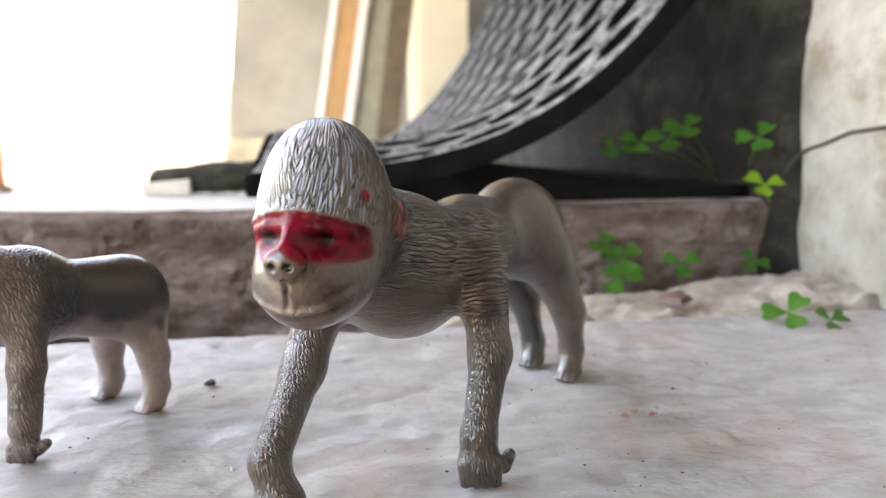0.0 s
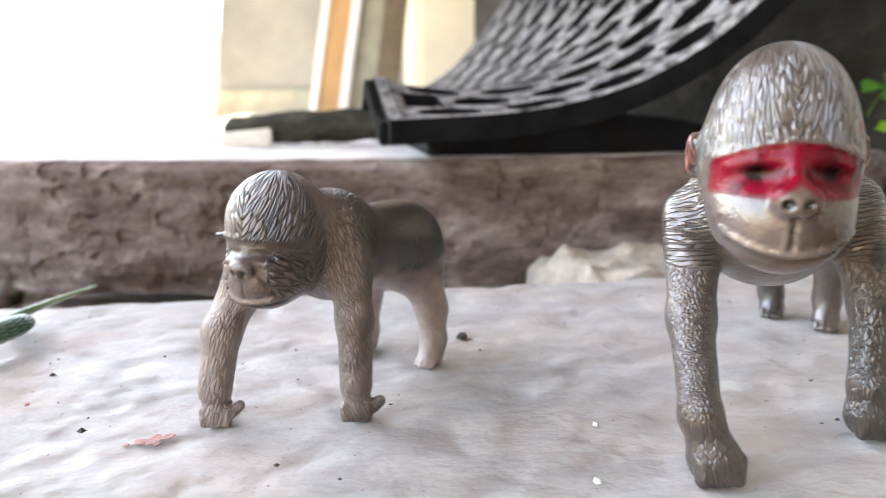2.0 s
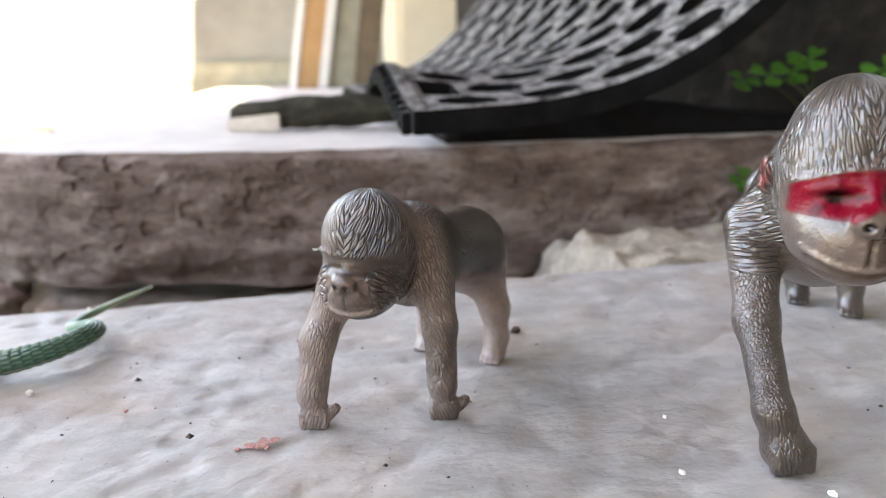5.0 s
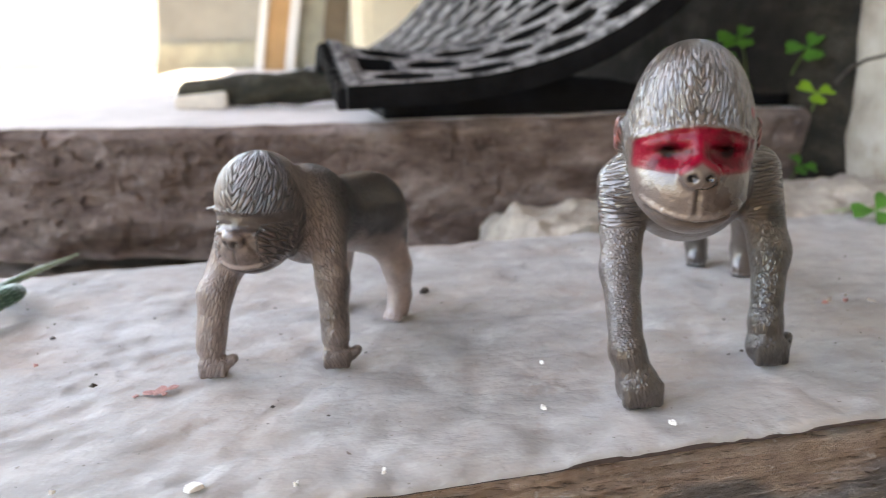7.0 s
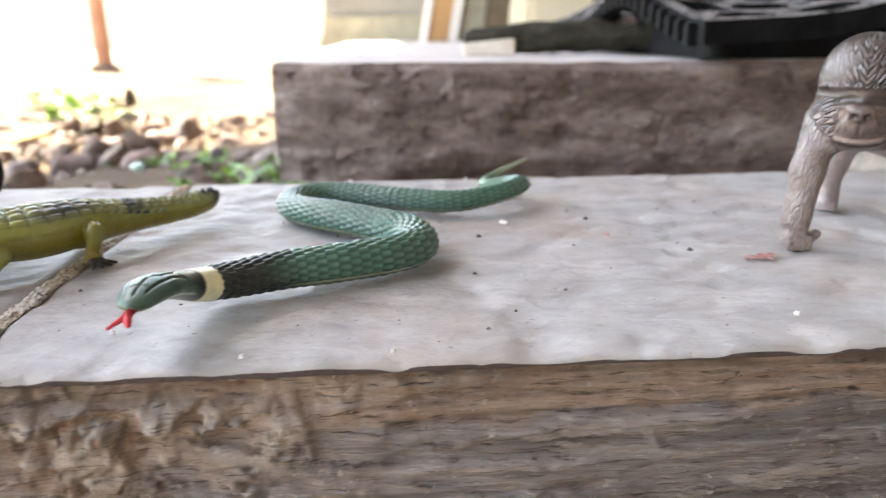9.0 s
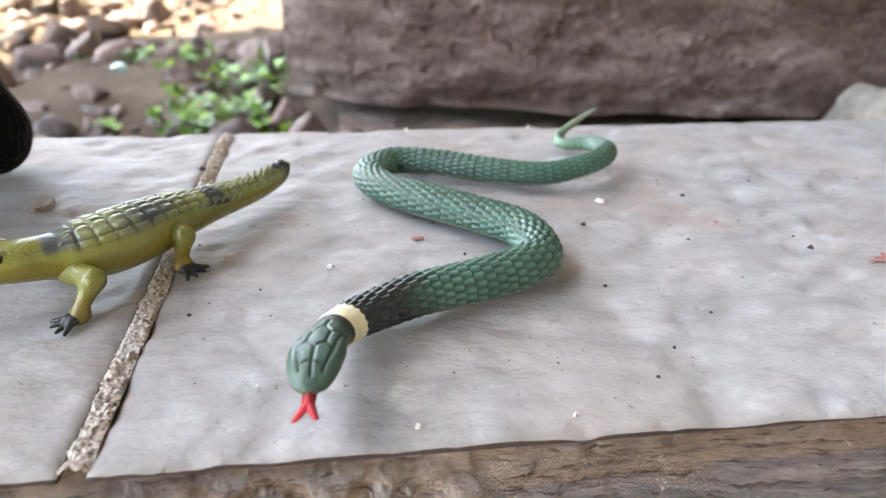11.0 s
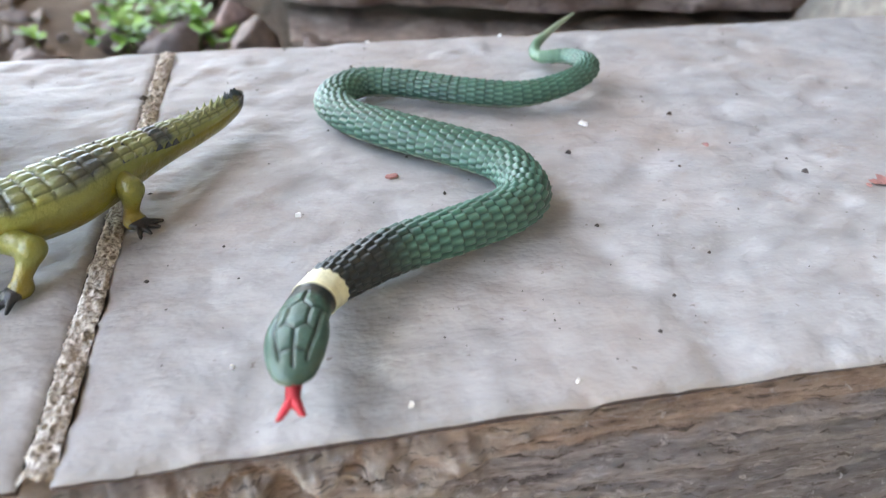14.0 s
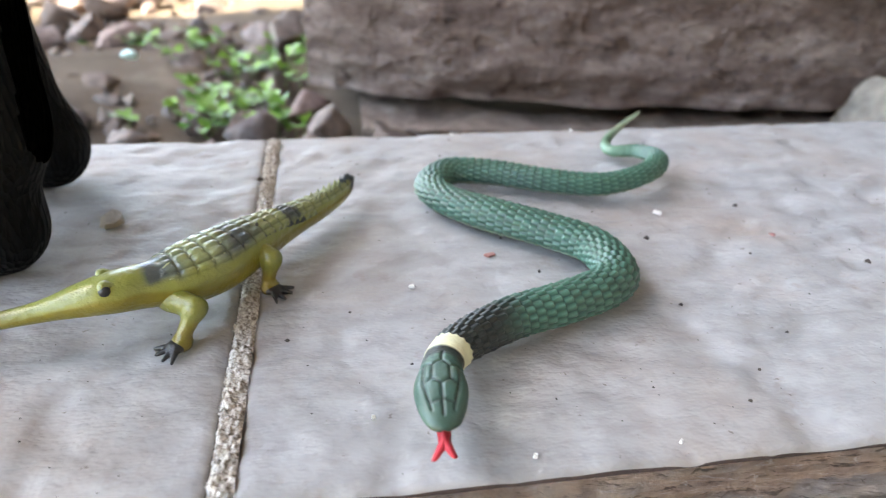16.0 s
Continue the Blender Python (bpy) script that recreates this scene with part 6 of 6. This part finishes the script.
    for row in (-2, -1, 1, 2):
        for q in np.arange(46 + 0.6 * (abs(row) - 1), s[-1] - 1.5 if abs(row) == 1 else 88, 2.4):
            k = int(np.searchsorted(s, q))
            spread = (2.1 if q < 90 else max(0.3, 2.1 * (1 - (q - 90) / 20))) * row
            hh = 0.55 + 1.45 * soft_step(np.array(q), 80, 104)
            c = line[k, :3] + side[k] * spread * (line[k, 3] / 8 + 0.35) + up[k] * (line[k, 4] * math.sqrt(max(0.1, 1 - (spread * (line[k, 3] / 8 + 0.35) / max(line[k, 3], 0.6)) ** 2)) + 0.2)
            b = len(verts)
            for d1, d2, d3 in ((-1.0, -0.45, -0.5), (-1.0, 0.45, -0.5), (1.0, 0.45, -0.5), (1.0, -0.45, -0.5), (0.7, 0, hh)):
                verts.append((c + t[k] * d1 + side[k] * d2 + up[k] * d3 - o) * 0.001)
            faces += [(b, b + 1, b + 4), (b + 1, b + 2, b + 4), (b + 2, b + 3, b + 4), (b + 3, b, b + 4)]
            dark = q > s[-1] - 7 or 58 < q < 70 or 77 < q < 84
            tint += [(0.04, 0.05, 0.06) if dark else (0.34, 0.38, 0.19)] * 2 + [(0.03, 0.035, 0.03)] * 2 + [(0.04, 0.05, 0.06) if dark else (0.38, 0.42, 0.22)]
    crest = from_arrays("crest", np.array(verts), faces, croc_mat, False)
    crest.parent = croc
    tagged(crest, kind="stuff")
    paint_on(crest, np.array(tint))
    # legs with dark clawed feet
    for hip, knee, ankle, foot, along in (((-12, 45, 7.5), (-6.8, 41.0, 7.6), (-9.3, 39.0, 3.2), (-10.5, 37.8, 1.4), (-0.75, -0.6)), ((3.0, 60, 8.8), (6.4, 57.0, 8.0), (5.2, 56.5, 3.2), (6.0, 55.6, 1.4), (0.85, -0.5)),
                                          ((-16, 53, 8), (-19, 56.0, 6.0), (-18, 57.5, 3.0), (-19.5, 58.5, 1.4), (-0.7, 0.5)), ((-3, 66, 8), (-4.5, 69.5, 6.0), (-3.5, 70.5, 3.0), (-4, 71.8, 1.4), (-0.3, 0.9))):
        def field(p):
            d = blend(limb(p, hip, knee, 2.7, 2.1), limb(p, knee, ankle, 2.0, 1.4), 1.2)
            return blend(d, egg(p, (np.array(ankle) + foot) / 2 + (0, 0, -0.8), (2.2, 2.2, 1.5), np.eye(3)), 1.2)
        box_ = np.array([hip, knee, ankle, foot])
        verts, faces = skin(field, box_.min(0) - 5, box_.max(0) + 5, 0.45)
        verts[:, 2] = np.maximum(verts[:, 2], 0.05)
        leg = from_arrays("leg", (verts - o) * 0.001, faces, croc_mat)
        leg.parent = croc
        paint_on(leg, lerp(np.tile(np.array([0.20, 0.205, 0.04]), (len(verts), 1)), (0.19, 0.15, 0.016), soft_step(-verts[:, 2], -7, -4)))
        f2 = np.array([*along, 0.0]) / math.hypot(*along)
        l2 = np.array([-f2[1], f2[0], 0])
        def toes(p):
            d = egg(p, np.array(foot) + (0, 0, 0.1), (2.0, 2.0, 1.2), np.eye(3))
            for g in (-1.0, -0.35, 0.35, 1.0):
                a_ = np.array(foot) + (f2 * math.cos(g * 0.6) + l2 * math.sin(g * 0.9)) * 1.4 - (0, 0, 0.2)
                d = blend(d, limb(p, a_, a_ + (f2 * math.cos(g * 0.7) + l2 * math.sin(g * 0.9)) * 2.6 - (0, 0, 0.5), 0.75, 0.35), 0.3)
            return d
        verts, faces = skin(toes, np.array(foot) - (6, 6, 2.4), np.array(foot) + (6, 6, 3), 0.3)
        verts[:, 2] = np.maximum(verts[:, 2], 0.02)
        claws = from_arrays("claws", (verts - o) * 0.001, faces, claw_mat)
        claws.parent = leg
        tagged(claws, "black painted claws")
    k = int(np.searchsorted(s, 36.0))
    for s_ in (-1, 1):
        c = line[k, :3] + side[k] * 2.3 * s_ + up[k] * 2.9
        verts, faces = skin(lambda p: blend(egg(p, c, (1.0, 1.6, 1.0), np.eye(3)), limb(p, c, c + t[k] * 4 - up[k] * 0.8, 0.8, 0.6), 0.8), c - 6, c + 6, 0.35)
        brow = from_arrays("brow", (verts - o) * 0.001, faces, croc_mat)
        brow.parent = croc
        paint_on(brow, np.tile(np.array([0.24, 0.27, 0.075]), (len(verts), 1)))
    for s_ in (-1, 1):
        bm = bmesh.new()
        bmesh.ops.create_uvsphere(bm, u_segments=14, v_segments=8, radius=0.0011)
        c = (line[k, :3] + side[k] * 3.2 * s_ + up[k] * 2.4 - o) * 0.001
        for v in bm.verts:
            v.co += Vector(c)
        part("eye", bm, claw_mat, croc, "small black eye", smooth=True)


toy_crocodile()


# ---- crumbs and scraps on the tiles ----
def flake(name, x, y, size, material, label, category, seed, high=0.0006):
    rng = random.Random(seed)
    bm = bmesh.new()
    k = 9
    rim = [(rng.uniform(0.5, 1.0) * size, 2 * math.pi * i / k) for i in range(k)]
    low = [bm.verts.new((r * math.cos(w), 0.7 * r * math.sin(w), 0)) for r, w in rim]
    top = [bm.verts.new((0.85 * r * math.cos(w), 0.6 * r * math.sin(w), high * rng.uniform(0.6, 1.4))) for r, w in rim]
    bm.faces.new(top)
    for i in range(k):
        bm.faces.new((low[i], low[(i + 1) % k], top[(i + 1) % k], top[i]))
    ob = finish(name, bm, material, False)
    ob.matrix_world = pose(x, y, 0.0004, 0, 0, rng.uniform(0, 360))
    return tagged(ob, label, category)


for n, (x, y, s) in enumerate(((0.106, 0.083, 0.0019), (0.173, 0.0075, 0.0026), (0.036, 0.054, 0.0008), (0.025, 0.015, 0.0008), (0.2475, 0.038, 0.0012), (0.24, 0.018, 0.0014), (0.262, 0.006, 0.0016), (0.150, 0.012, 0.0012), (0.060, 0.146, 0.0014), (0.102, 0.146, 0.0011), (0.205, 0.004, 0.0012), (0.190, 0.004, 0.001), (0.050, 0.003, 0.0011), (0.075, 0.003, 0.0009))):
    flake("white_flake", x, y, s * (0.9 if n < 3 else 0.65), flake_mat, "small white flake lying on the tile", "flake", n)
# a red smudge on the tile, built from thin overlapping flakes
for n, (x, y, s) in enumerate(((0.162, 0.047, 0.0030), (0.1598, 0.0462, 0.0019), (0.1645, 0.0476, 0.0017), (0.1572, 0.0452, 0.0011), (0.1632, 0.0448, 0.0012))):
    flake("red_scrap", x, y, s, red_flake_mat, "faded red irregular stain on the tile", "scrap", 131 + n, 0.00006 + 0.00003 * n)
flake("red_scrap", 0.131, 0.068, 0.0012, red_flake_mat, "tiny red scrap on the tile", "scrap", 32, 0.0003)
flake("red_scrap", 0.056, 0.066, 0.0018, red_flake_mat, "small red-brown scrap beside the toy snake", "scrap", 33, 0.0003)
for n, (x, y, s) in enumerate(((0.342, 0.0555, 0.0022), (0.346, 0.054, 0.0018), (0.353, 0.052, 0.0020), (0.339, 0.054, 0.0014), (0.349, 0.0575, 0.0013))):
    flake("crumb", x, y, s * 0.75, red_flake_mat if n % 2 else chip_mat, "pale and reddish crumb on the tile", "crumb", 40 + n, 0.0007)
flake("seed_husk", 0.231, 0.094, 0.0022, grit_mat, "dark seed husk behind the small ape", "husk", 60, 0.001)
flake("pebble", -0.036, 0.093, 0.0058, chip_mat, "flat pale pebble on the tile", "pebble", 61, 0.0013)
flake("dry_leaf", 0.410, 0.176, 0.012, dry_mat, "dry brown leaf lying on the cement", "leaf", 62, 0.002)


def grit():
    rng = random.Random(21)
    verts, faces = [], []
    for k in range(700):
        x, y = rng.uniform(-0.25, 0.45), rng.uniform(0.002, 0.146)
        if -0.009 < x < 0.002:
            continue
        s = 0.00016 + 0.0004 * rng.random() ** 5
        c = Vector((x, y, 0.0003))
        b = len(verts)
        for d in ((1, 0, 0), (-1, 0, 0), (0, 1, 0), (0, -1, 0), (0, 0, 0.9)):
            verts.append(c + Vector(d) * s * rng.uniform(0.6, 1.4))
        faces += [(b + p, b + q, b + 4) for p, q in ((0, 2), (2, 1), (1, 3), (3, 0))]
    for x, y, s in ((0.0975, 0.07, 0.0009), (0.130, 0.085, 0.0009), (0.093, 0.041, 0.0006), (0.147, 0.053, 0.0010), (0.186, 0.033, 0.0006), (0.092, 0.011, 0.0005), (-0.001, 0.115, 0.0013)):
        b = len(verts)
        for d in ((1, 0.2, 0), (-1, 0, 0), (0, 1, 0), (0.2, -1, 0), (0, 0, 0.9)):
            verts.append(Vector((x, y, 0.0003)) + Vector(d) * s)
        faces += [(b + p, b + q, b + 4) for p, q in ((0, 2), (2, 1), (1, 3), (3, 0))]
    tagged(from_arrays("grit", verts, faces, grit_mat, False), "dark grit and soil specks scattered on the tiles", "grit", kind="stuff")


grit()
